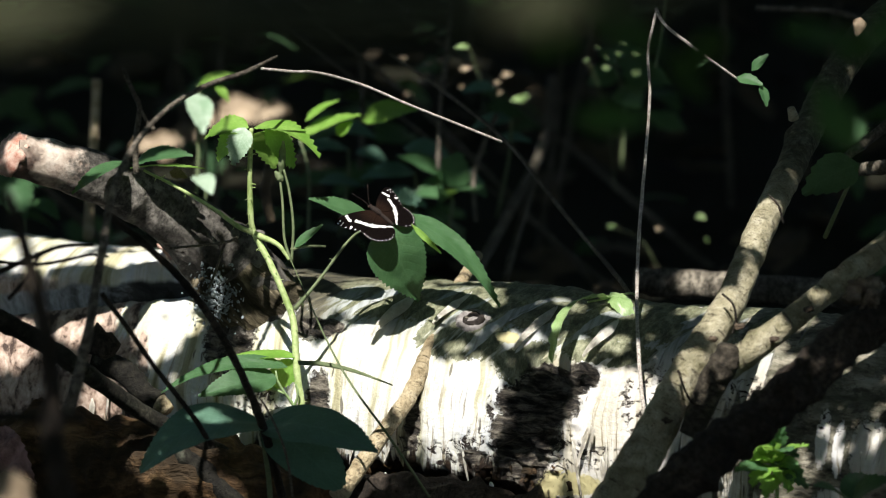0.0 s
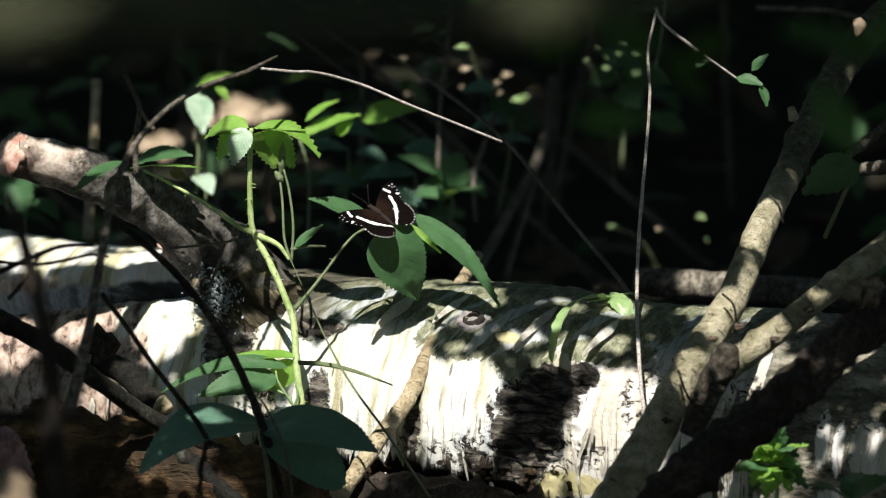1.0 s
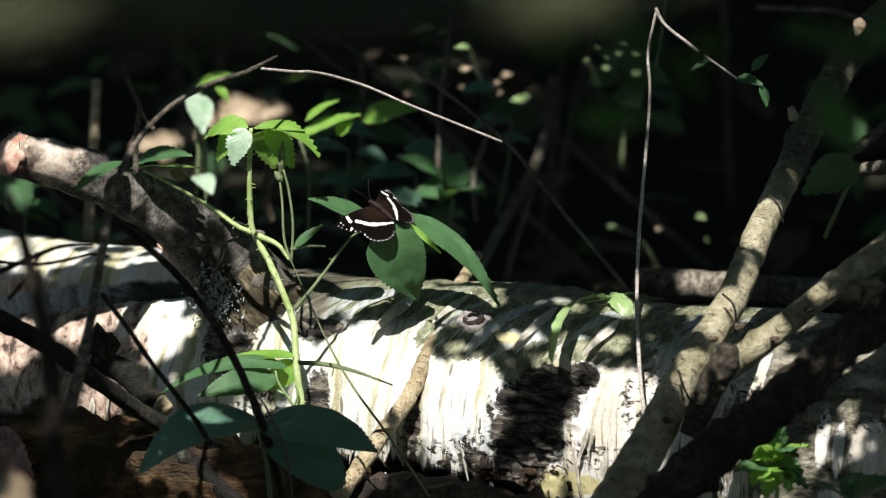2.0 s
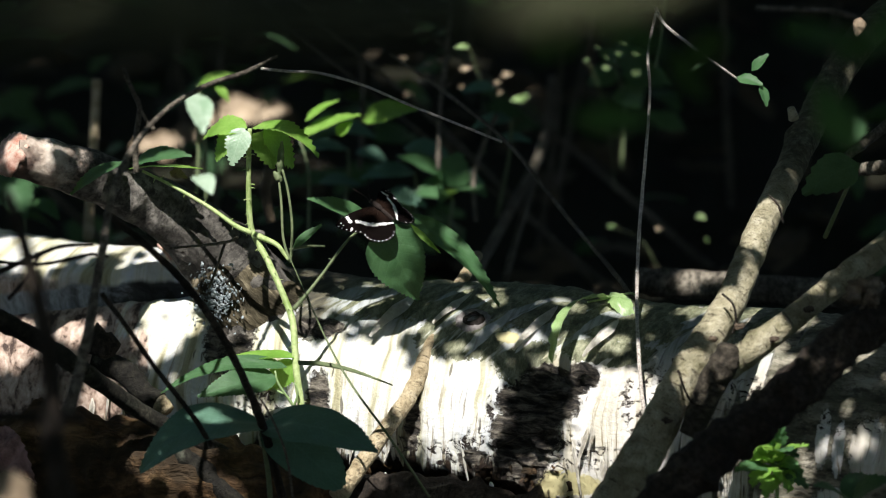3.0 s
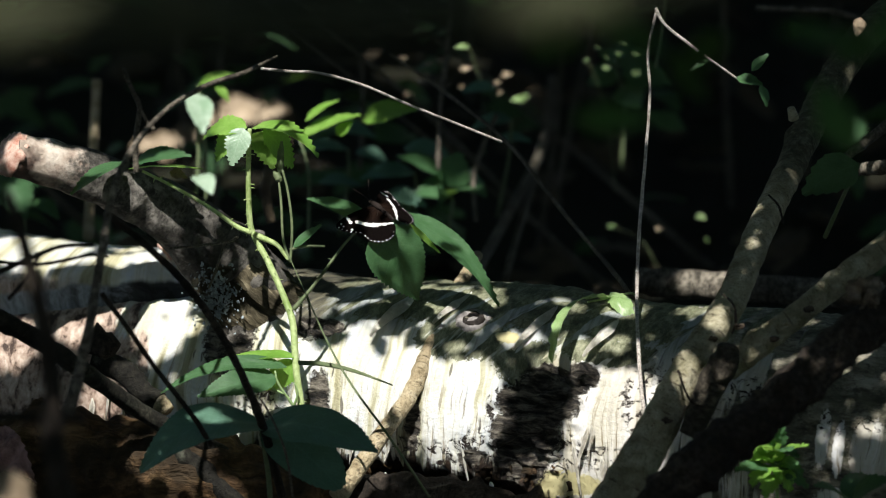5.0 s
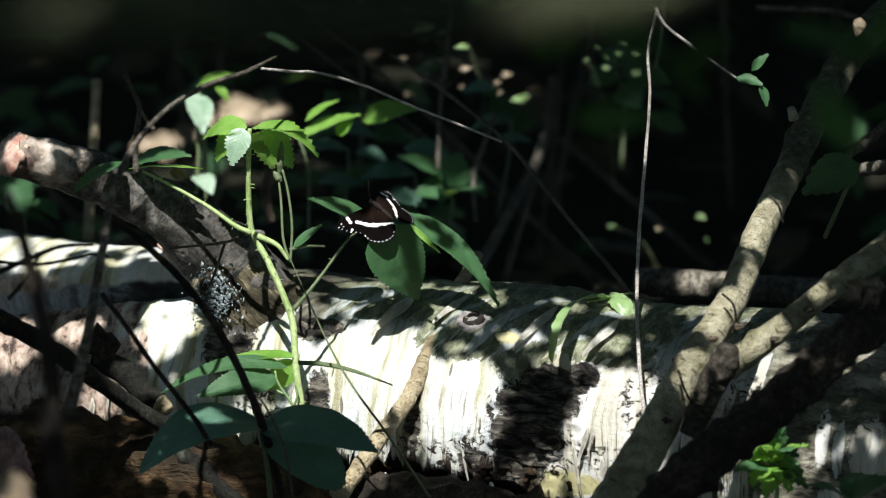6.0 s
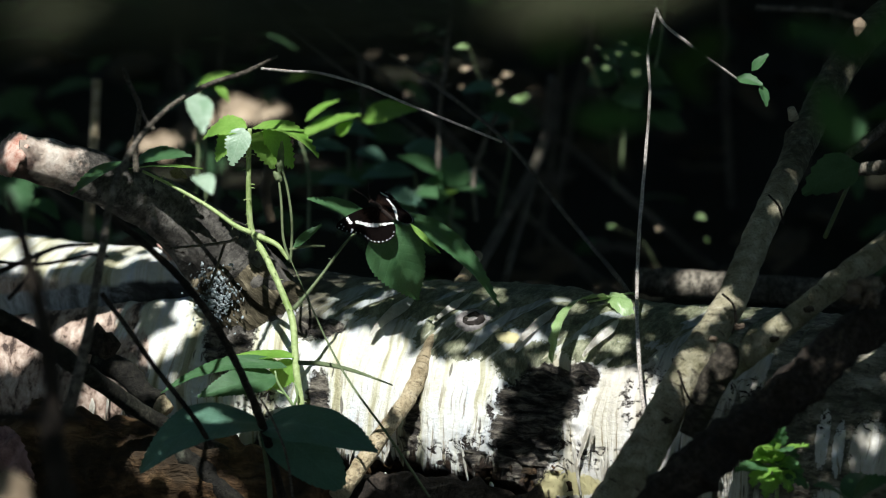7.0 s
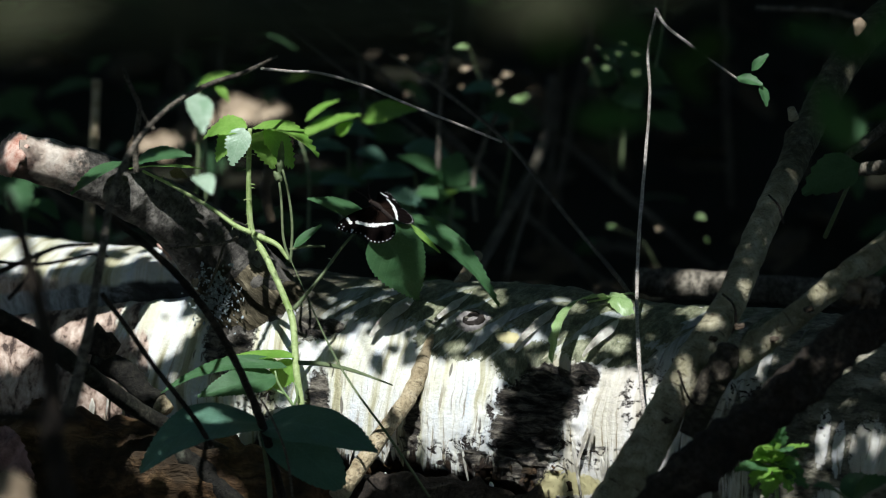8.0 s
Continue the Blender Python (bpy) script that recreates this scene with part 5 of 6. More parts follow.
for bs, tp, up, w in (((0.275, -0.2706, 0.1012), (0.2506, -0.2878, 0.1167), (0, -0.2041, 0.9635), 0.022), ((0.2769, -0.2706, 0.1012), (0.3041, -0.2868, 0.1212), (0, -0.4206, 0.9073), 0.024), ((0.275, -0.2706, 0.1012), (0.2895, -0.2278, 0.1101), (0, -0.6578, 0.7532), 0.02)):
    one_leaf(b, bs, tp, up, w, M_LEAF, droop=0.1, teeth=7)

b = thing("twig_leaves", (0.2121, 0.0157, 0.342), "few small green leaves on the bent twig", "leaves")
for bs, tp, up, w in (((0.2109, 0.0159, 0.3428), (0.2302, 0.0098, 0.3381), (0, -0.5392, 0.8302), 0.011), ((0.2283, 0.0129, 0.3383), (0.2326, 0.0065, 0.323), (0.6, -0.6223, 0.439), 0.009), ((0.2223, 0.0169, 0.3475), (0.2348, 0.0175, 0.3598), (-0.3, -0.7483, 0.568), 0.008),
                      ((0.1917, 0.0166, 0.3558), (0.1781, 0.012, 0.3484), (-0.2, -0.6089, 0.7428), 0.005)):
    one_leaf(b, bs, tp, up, w, M_LEAF, droop=0.06, teeth=4)


for nm, bs, tp, up, w, mt, lab, cat in (
    ("hanging_dead_leaf", (0.3005, 0.02, 0.3866), (0.2971, 0.015, 0.3726), (0.2, -0.8076, 0.5295), 0.010, M_LITTER_PALE, "small bleached leaf caught on the branch", "dead leaf"),
    ("red_dead_leaf", (-0.2095, 0.0989, 0.2045), (-0.2002, 0.0764, 0.1948), (0.2, -0.8076, 0.5295), 0.010, M_CUT, "small reddish dead leaf on the log", "dead leaf"),
    ("tan_dead_leaf", (-0.1971, 0.0018, 0.2766), (-0.1839, -0.0012, 0.2723), (0, -0.7972, 0.5784), 0.008, M_TAN, "small orange-tan dead leaf by the limb", "dead leaf"),
    ("bracket_fungus", (0.1937, -0.0387, 0.1822), (0.177, -0.0506, 0.1742), (0.1, -0.7972, 0.5784), 0.015, M_FLAKE, "small pale fan-shaped fungus on the log", "fungus"),
):
    bm = fresh()
    blade(bm, bs, tp, up, w, 0.15, 0.1, 5, 3, wave=0.2)
    bmesh.ops.solidify(bm, geom=bm.faces[:], thickness=0.0006)
    solo(nm, bm, mt, bs, lab, cat)


def back_plant(base, leaves, label, mat=None, group="undergrowth plants", stem=0.0018):
    """An undergrowth plant: a thin stem and its leaves."""
    b = thing("undergrowth_plant", base, label, "plant", group)
    bm = fresh()
    top = Vector(leaves[0][0])
    tube(bm, [Vector(base), Vector(base).lerp(top, 0.5) + Vector((0.004, 0, 0.01)), top], [stem, stem * 0.55], 7, 6)
    part("stem", bm, M_STEMDARK, b)
    for bs, tp, up, w in leaves:
        one_leaf(b, bs, tp, up, w, mat or M_BACK, droop=0.10, fold=0.15, teeth=7, cols=2)


back_plant((0.0028, 0.4911, 0.1255), [((0.005, 0.4982, 0.1591), (0.0345, 0.4487, 0.1668), (0.2, -0.4414, 0.8095), 0.028), ((0.0028, 0.4997, 0.1658), (0.0142, 0.5054, 0.1927), (0.2, -0.6994, 0.5576), 0.03), ((0.0028, 0.4992, 0.1636), (-0.0225, 0.4982, 0.1591), (0, -0.4414, 0.8095), 0.026),
                             ((0.0005, 0.5016, 0.1748), (-0.0385, 0.5046, 0.1891), (-0.2, -0.3227, 0.8865), 0.02), ((-0.0041, 0.4997, 0.1658), (-0.0041, 0.4473, 0.1601), (0.5, -0.7201, 0.4598), 0.012)], "shaded green plant with pointed leaves behind the log", M_LEAF)
back_plant((-0.1059, 0.3443, 0.1563), [((-0.1126, 0.3604, 0.2322), (-0.064, 0.3739, 0.2477), (-0.2, -0.431, 0.8584), 0.014), ((-0.1082, 0.3632, 0.2452), (-0.0816, 0.3666, 0.2613), (-0.3, -0.4621, 0.7116), 0.008), ((-0.0643, 0.3927, 0.2397), (-0.0196, 0.3945, 0.2484), (-0.1, -0.4414, 0.8095), 0.026),
                              ((-0.084, 0.3707, 0.2325), (-0.0706, 0.373, 0.2434), (0, -0.6786, 0.6554), 0.01)], "narrow green leaves in the thicket behind", M_FRESH)
back_plant((-0.1991, 0.3932, 0.146), [((-0.1968, 0.417, 0.2579), (-0.1901, 0.3905, 0.2296), (0.3, -0.788, 0.5253), 0.022),
                             ((-0.1946, 0.4035, 0.1943), (-0.1825, 0.3806, 0.1829), (0.3, -0.788, 0.5253), 0.018)], "pale sunlit leaves hanging behind the bramble", M_PALE)
back_plant((-0.1909, 0.4119, 0.1375), [((-0.1954, 0.4381, 0.2609), (-0.1648, 0.4399, 0.2697), (0, -0.4414, 0.8095), 0.012), ((-0.1819, 0.4381, 0.2609), (-0.1707, 0.4351, 0.2468), (0.6, -0.6223, 0.439), 0.009)], "small yellow-green leaves behind the bramble", M_FRESH)
back_plant((-0.330, 0.36, 0.150), [((-0.339, 0.36, 0.2030), (-0.326, 0.34, 0.1715), (-0.3, -0.7, 0.56), 0.030), ((-0.328, 0.36, 0.1960), (-0.306, 0.34, 0.1960), (0, -0.44, 0.81), 0.014), ((-0.322, 0.35, 0.1850), (-0.300, 0.33, 0.1730), (0.2, -0.56, 0.73), 0.016)], "blurred green leaves beyond the broken limb", M_LEAF)
back_plant((0.2725, -0.0471, 0.2387), [((0.2915, -0.1049, 0.3035), (0.2519, -0.1095, 0.2821), (0, -0.7275, 0.6658), 0.03)], "dark blurred leaf beside the leaning branch", M_BACK)
back_plant((0.1544, 0.7968, 0.121), [((0.1495, 0.8161, 0.2118), (0.1348, 0.8182, 0.2214), (0, -0.6786, 0.6554), 0.018), ((0.1519, 0.8156, 0.2094), (0.1788, 0.8182, 0.2214), (0.2, -0.56, 0.7324), 0.03), ((0.1544, 0.8141, 0.2023), (0.1983, 0.8121, 0.1927), (0, -0.56, 0.7324), 0.034), ((0.1519, 0.8141, 0.2023), (0.125, 0.8121, 0.1927), (0, -0.56, 0.7324), 0.026),
                              ((0.1544, 0.8121, 0.1927), (0.169, 0.8075, 0.1712), (0, -0.7972, 0.5784), 0.03)], "dim green leaves of a thicket plant", M_BACK)

rnd = random.Random(53)
for base, spots in (((-0.085, 0.52, 0.120), ((-0.098, 0.185, 0.040), (-0.072, 0.205, 0.036), (-0.085, 0.160, 0.034), (-0.058, 0.178, 0.030))),
                    ((-0.030, 0.54, 0.115), ((-0.045, 0.170, 0.044), (-0.012, 0.186, 0.042), (-0.030, 0.152, 0.036), (0.012, 0.162, 0.046))),
                    ((0.045, 0.60, 0.120), ((0.040, 0.205, 0.034), (0.058, 0.185, 0.030), (0.030, 0.230, 0.030)))):
    leaves = []
    for x, z, ln in spots:
        a = rnd.uniform(-0.6, 0.3) + (math.pi if x < base[0] else 0)
        c, d = Vector((x, base[1] + rnd.uniform(-0.04, 0.04), z)), Vector((math.cos(a), -0.35, -abs(math.sin(a)) * 0.7)) * ln / 2
        leaves.append((c - d, c + d, (rnd.gauss(0, 0.2), -0.35, 0.9), ln * 0.55))
    back_plant(base, leaves, "shaded teal-green plant with broad leaves in the thicket", M_BROAD)

# small leaves and dead leaf bits in the thicket that catch flecks of sun: x, z, size
THICKET_Y = 0.75
TAN_BITS = ((-0.0342, 0.227, 0.0115), (-0.0116, 0.2221, 0.008), (0.0193, 0.2177, 0.010), (0.0545, 0.2123, 0.010), (0.0463, 0.2055, 0.008), (0.0164, 0.2016, 0.009), (0.0487, 0.1967, 0.006), (-0.0299, 0.1952, 0.009), (0.1847, 0.0784, 0.008))
GREEN_BITS = (
    ((0.0358, 0.75, 0.1422), ((0.0159, 0.2373, 0.014), (0.0642, 0.1903, 0.014), (0.0704, 0.1932, 0.009), (0.0510, 0.2714, 0.007))),
    ((0.1479, 0.75, 0.1106), ((0.1219, 0.2251, 0.006), (0.1314, 0.2368, 0.005), (0.1402, 0.228, 0.005), (0.1498, 0.2314, 0.007), (0.1536, 0.2412, 0.007), (0.1393, 0.2182, 0.006), (0.1648, 0.2138, 0.008), (0.1642, 0.2309, 0.006))),
    ((0.1856, 0.75, 0.0430), ((0.1444, 0.0799, 0.010), (0.2210, 0.0883, 0.011), (0.2260, 0.0685, 0.007))),
)
rnd = random.Random(29)
for base, bits in GREEN_BITS:
    leaves = []
    for x, z, size in bits:
        a = rnd.uniform(-1.2, 1.2) + (math.pi if rnd.random() < 0.5 else 0)
        d = Vector((math.cos(a), -0.4, math.sin(a) * 0.6)) * size * 0.42
        c = Vector((x, THICKET_Y, z))
        leaves.append((c - d, c + d, (rnd.gauss(0, 0.3), -0.6, 0.72), size * 0.55))
    back_plant(base, leaves, "small pale leaves catching flecks of sun in the thicket", M_SHINY, stem=0.0006)
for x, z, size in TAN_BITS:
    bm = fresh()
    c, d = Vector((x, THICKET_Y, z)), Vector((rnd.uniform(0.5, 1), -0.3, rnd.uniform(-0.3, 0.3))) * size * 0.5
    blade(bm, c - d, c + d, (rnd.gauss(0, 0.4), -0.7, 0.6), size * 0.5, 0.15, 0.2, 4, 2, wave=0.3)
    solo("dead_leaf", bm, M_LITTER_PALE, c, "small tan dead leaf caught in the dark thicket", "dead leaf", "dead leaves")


def build_undergrowth():
    """Dense low undergrowth in deep shade behind the log, leaf by leaf."""
    rnd = random.Random(17)
    bm = fresh()
    for _ in range(1500):
        y = rnd.uniform(0.55, 3.4)
        x = rnd.uniform(-0.9, 0.9) * (1 + y * 0.15)
        g = ground_height(x, y)
        z = g + abs(rnd.gauss(0, 0.16)) * (0.5 + 0.6 * y)
        if z > 0.30 + 0.12 * y and rnd.random() < 0.6 or -0.02 < x - 0.05 * y < 0.32 and y < 2.2 and rnd.random() < 0.8:
            continue
        ln = rnd.uniform(0.025, 0.07)
        a = rnd.uniform(0, math.tau)
        d = Vector((math.cos(a), math.sin(a), rnd.uniform(-0.7, 0.3))).normalized() * ln
        p = Vector((x, y, z))
        blade(bm, p, p + d, (rnd.gauss(0, 0.4), rnd.gauss(-0.3, 0.4), 1), ln * rnd.uniform(0.35, 0.6), 0.1, 0.15, 3, 1)
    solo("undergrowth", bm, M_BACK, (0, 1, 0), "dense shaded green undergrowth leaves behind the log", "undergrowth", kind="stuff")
    bm = fresh()
    for i in range(70):
        y = rnd.uniform(0.4, 3.2)
        x = rnd.uniform(-0.8, 0.8) * (1 + y * 0.15)
        p = Vector((x, y, ground_height(x, y) - 0.01))
        q = p + Vector((rnd.gauss(0, 0.2), rnd.gauss(0, 0.15), rnd.uniform(0.25, 0.75)))
        m = p.lerp(q, 0.5) + Vector((rnd.gauss(0, 0.03), rnd.gauss(0, 0.03), 0))
        tube(bm, [p, m, q], [rnd.uniform(0.0015, 0.004), 0.001], 6, 5, 0.1)
    solo("undergrowth_stems", bm, M_TWIG, (0, 1, 0), "tangle of thin dead stems in deep shade", "stems", kind="stuff")


build_undergrowth()
rnd = random.Random(37)
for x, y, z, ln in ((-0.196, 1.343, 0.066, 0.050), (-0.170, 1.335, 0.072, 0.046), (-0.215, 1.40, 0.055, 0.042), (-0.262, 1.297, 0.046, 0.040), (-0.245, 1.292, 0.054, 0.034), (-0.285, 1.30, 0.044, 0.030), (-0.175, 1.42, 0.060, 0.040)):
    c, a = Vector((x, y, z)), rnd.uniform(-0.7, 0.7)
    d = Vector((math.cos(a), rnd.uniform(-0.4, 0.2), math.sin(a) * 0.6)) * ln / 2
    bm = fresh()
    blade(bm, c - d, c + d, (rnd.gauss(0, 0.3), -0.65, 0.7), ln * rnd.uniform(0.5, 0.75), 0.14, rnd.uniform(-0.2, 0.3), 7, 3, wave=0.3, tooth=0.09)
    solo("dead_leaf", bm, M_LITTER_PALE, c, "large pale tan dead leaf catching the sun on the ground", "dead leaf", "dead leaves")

# ---------------- out-of-focus foreground ----------------
# only low_limb is in view; trunk and boughs are added to carry the crown
b = thing("shade_tree", (-1.5, -2.2, 0), "tree whose crown shades the clearing", "tree")
bm = fresh()
tube(bm, [(-1.5, -2.2, -0.05), (-1.47, -2.22, 0.8), (-1.5, -2.15, 1.9), (-1.3, -1.9, 3.2), (-0.9, -1.4, 4.2)], [0.11, 0.09, 0.08, 0.06, 0.03], 20, 10, 0.12, 12.0, 5, 2)
part("trunk", bm, M_DARKBARK, b)
bm = fresh()
tube(bm, [(-1.48, -2.22, 0.78), (-0.8, -2.4, 0.74), (-0.1315, -2.4817, 0.8091), (-0.0737, -2.4816, 0.8099), (-0.0128, -2.4811, 0.8121), (0.0405, -2.4802, 0.8166), (0.1126, -2.427, 0.826)], [0.02, 0.013, 0.0085, 0.0085, 0.008, 0.0065, 0.004], 14, 10, 0.1, 40.0, 4, 5)
part("low_limb", bm, M_MOSSY, b, "out-of-focus low limb close to the lens")
bm = fresh()
for pts, r in (([(-1.5, -2.15, 1.9), (-1.3, -1.5, 2.3), (-1.2, -0.3, 2.6), (-0.6, 1.2, 2.9)], 0.03), ([(-1.45, -2.1, 2.3), (-1.4, -1.2, 2.8), (-1.0, 0.2, 3.2), (-0.6, 1.6, 3.4)], 0.035), ([(-1.35, -1.95, 2.9), (-0.4, -3.0, 3.2), (1.0, -2.9, 3.5), (2.2, -1.8, 3.7)], 0.03)):
    tube(bm, pts, [r, 0.008], 10, 8, 0.1, 20)
part("boughs", bm, M_DARKBARK, b)
SHADE_TREE = b

stick("blurred_stem", [(-0.2013, -1.0114, 0.2717), (-0.2121, -1.0011, 0.3198), (-0.2136, -0.9909, 0.368), (-0.2274, -0.9781, 0.4282), (-0.2382, -0.9717, 0.4583)], [0.0075, 0.003], M_DARKBARK, "dark stem out of focus close to the lens", "stem", seed=61)
stick("blurred_stem", [(-0.2767, -0.8028, 0.2911), (-0.2308, -0.8028, 0.2911), (-0.2079, -0.8029, 0.2904)], [0.0035, 0.0025], M_DARKBARK, "dark level twig out of focus close to the lens", "twig", seed=62)
b = thing("foreground_dead_leaf", (-0.2682, -0.9146, 0.2458), "pale dead leaf out of focus close to the lens", "leaf")
one_leaf(b, (-0.2669, -0.91, 0.2742), (-0.2303, -0.91, 0.2441), (0.3, -0.8, 0.5), 0.05, M_LITTER_PALE, droop=0.1, teeth=5, tooth=0.0)
b = thing("torn_bark_piece", (-0.312, -0.0807, 0.0809), "dark pink-brown torn piece of bark on the ground", "bark")
one_leaf(b, (-0.3282, -0.0765, 0.1007), (-0.2896, -0.1026, 0.0741), (-0.3, -0.6786, 0.6554), 0.03, M_INNER, "", droop=0.2, fold=0.3, teeth=9, wave=0.45, tooth=0.02)

# ---------------- the crown: unseen leaves overhead with gaps placed to let the sun in ----
E1 = TO_SUN.cross(Vector((0, 0, 1))).normalized() * -1
E2 = TO_SUN.cross(E1) * -1
if E2.z < 0:
    E2 = -E2
# gaps: a sunlit place, half width, half height across the sun's rays
GAPS = (
    ((-0.0606, -0.0361, 0.1218), 0.0444, 0.0350), ((-0.0423, -0.0274, 0.1573), 0.0235, 0.0210), ((0.0149, -0.071, 0.1097), 0.0294, 0.0307), ((0.1222, -0.1126, 0.1134), 0.0345, 0.0335), ((0.1109, -0.115, 0.1018), 0.024, 0.026), ((0.0662, -0.10, 0.0741), 0.020, 0.008), ((-0.2150, -0.062, 0.1370), 0.022, 0.011), ((0.2808, -0.1835, 0.1231), 0.013, 0.011), ((-0.1240, 0.30, 0.1900), 0.005, 0.022), ((-0.2210, -0.002, 0.2740), 0.012, 0.008), ((-0.1830, 0.006, 0.2480), 0.012, 0.008), ((0.0219, 0.47, 0.1810), 0.006, 0.006), ((-0.0336, 0.5, 0.1862), 0.005, 0.004), ((-0.3112, 0.56, 0.1958), 0.006, 0.018), ((0.0717, -0.0789, 0.1546), 0.0065, 0.0055), ((-0.0742, 0.0225, 0.1812), 0.0079, 0.0105), ((0.0488, -0.0569, 0.1661), 0.0055, 0.0035), ((0.1209, -0.078, 0.1713), 0.010, 0.0048), ((0.0227, -0.0319, 0.1745), 0.0084, 0.0116),
    ((-0.218, 0.0391, 0.1551), 0.0082, 0.0117), ((-0.1951, 0.0294, 0.1531), 0.0048, 0.0183), ((-0.1815, 0.0266, 0.1579), 0.0037, 0.0072), ((-0.2108, 0.0227, 0.1393), 0.0077, 0.0043), ((-0.2045, 0.03, 0.1480), 0.013, 0.010), ((-0.1436, 0.006, 0.1994), 0.022, 0.024), ((-0.2972, 0.1348, 0.1832), 0.0436, 0.0263), ((-0.2353, 0.1219, 0.186), 0.0442, 0.0250), ((-0.3199, 0.0673, 0.137), 0.0208, 0.0166), ((-0.2516, 0.0259, 0.103), 0.0157, 0.0082), ((0.2293, -0.133, 0.1622), 0.0132, 0.0153),
    ((-0.2865, -0.0248, 0.2959), 0.026, 0.016), ((-0.2511, -0.0117, 0.2851), 0.018, 0.016), ((-0.1581, 0.0318, 0.201), 0.018, 0.018),
    ((-0.1385, -0.0378, 0.3067), 0.042, 0.038), ((-0.1023, -0.0378, 0.3067), 0.036, 0.028), ((-0.139, -0.0323, 0.2603), 0.012, 0.034), ((-0.1229, -0.0416, 0.2169), 0.016, 0.026), ((-0.1063, -0.0671, 0.1688), 0.010, 0.034), ((-0.1003, -0.0772, 0.1216), 0.009, 0.024),
    ((-0.0482, -0.0295, 0.2494), 0.037, 0.027), ((-0.0318, -0.0562, 0.22), 0.023, 0.021), ((0.0065, -0.0382, 0.2327), 0.031, 0.021), ((-0.0848, -0.0176, 0.2573), 0.020, 0.016), ((-0.1963, -0.0113, 0.2871), 0.022, 0.008), ((-0.0844, -0.0473, 0.214), 0.008, 0.012),
    ((0.2268, -0.1238, 0.2629), 0.024, 0.024), ((0.1952, -0.1906, 0.2131), 0.024, 0.021), ((0.1724, -0.2275, 0.1838), 0.012, 0.016), ((0.2234, -0.2418, 0.2128), 0.021, 0.011),
    ((0.2268, -0.2343, 0.1277), 0.026, 0.022), ((0.1943, -0.249, 0.2027), 0.010, 0.012),
    ((0.1495, 0.0101, 0.3636), 0.016, 0.058), ((0.1811, 0.0101, 0.3636), 0.034, 0.026), ((0.2223, 0.0149, 0.338), 0.022, 0.024), ((0.136, -0.1671, 0.1554), 0.009, 0.034), ((0.1990, 0.216, 0.1490), 0.020, 0.010),
    ((-0.0177, -0.0279, 0.3294), 0.064, 0.018), ((-0.0896, -0.0524, 0.3584), 0.034, 0.012), ((0.0308, -0.0173, 0.3068), 0.024, 0.014), ((-0.0578, -0.0984, 0.0937), 0.018, 0.032), ((-0.0198, -0.0641, 0.135), 0.014, 0.030),
    ((-0.1345, -0.0721, 0.1452), 0.038, 0.018), ((-0.1743, -0.0844, 0.1357), 0.024, 0.014), ((-0.1469, -0.0616, 0.1468), 0.024, 0.014), ((0.0904, -0.0898, 0.1822), 0.012, 0.014), ((0.1301, -0.0377, 0.187), 0.013, 0.014),
    ((-0.1941, 0.4039, 0.2444), 0.028, 0.028), ((-0.086, 0.3627, 0.2431), 0.039, 0.024), ((-0.1766, 0.4184, 0.2644), 0.024, 0.018), ((-0.1816, 1.3466, 0.0649), 0.055, 0.04), ((-0.2544, 1.3294, 0.0433), 0.06, 0.03),
    ((-0.0402, 1.7433, 0.0497), 0.02, 0.012), ((-0.0139, 1.7227, 0.0474), 0.015, 0.01), ((0.0771, 1.5782, 0.0381), 0.006, 0.005),
    ((0.0212, 1.7946, 0.0525), 0.02, 0.014), ((0.0073, 0.4808, 0.1733), 0.010, 0.010),
    ((0.0435, -2.4806, 0.8146), 0.016, 0.007), ((-0.1120, -2.488, 0.811), 0.018, 0.005), ((-0.2883, 0.1286, 0.1866), 0.05, 0.02),
    ((0.2990, 0.0178, 0.3796), 0.008, 0.009), ((-0.2048, 0.0877, 0.1997), 0.010, 0.010), ((-0.1906, 0.0013, 0.2743), 0.010, 0.006), ((0.1853, -0.0447, 0.1782), 0.012, 0.010),
    ((-0.3280, 0.35, 0.1870), 0.008, 0.009), ((-0.1574, -0.2053, 0.1438), 0.014, 0.005), ((-0.1897, 0.3923, 0.1897), 0.018, 0.018), ((-0.1951, -0.0832, 0.0691), 0.030, 0.014), ((0.3891, 1.2173, 0.1753), 0.016, 0.018),
)


# small added gaps for flecks of sun: on the trunk's upper side, its far end, the leaning branch and the rotten wood
rnd = random.Random(63)
FLECKS = [(log_point(rnd.uniform(-0.09, 0.12), rnd.uniform(0.015, 0.085)), rnd.uniform(0.003, 0.0055), rnd.uniform(0.003, 0.0055)) for _ in range(14)]
FLECKS += [(log_point(rnd.uniform(0.25, 0.40), rnd.uniform(0.05, 0.15)), rnd.uniform(0.004, 0.008), rnd.uniform(0.004, 0.0068)) for _ in range(22)]
FLECKS += [(Vector((-0.205, -0.1, 0.076)).lerp(Vector((-0.1256, -0.1139, 0.0637)), rnd.random()) + Vector((0, 0, rnd.gauss(0, 0.008))), rnd.uniform(0.003, 0.007), 0.004) for _ in range(12)]
FLECKS += [(Vector((-0.2280, -0.002, 0.2585)).lerp(Vector((-0.1579, 0.012, 0.2165)), rnd.random()) + Vector((rnd.gauss(0, 0.006), 0, rnd.gauss(0, 0.008))), rnd.uniform(0.004, 0.008), rnd.uniform(0.004, 0.007)) for _ in range(30)]
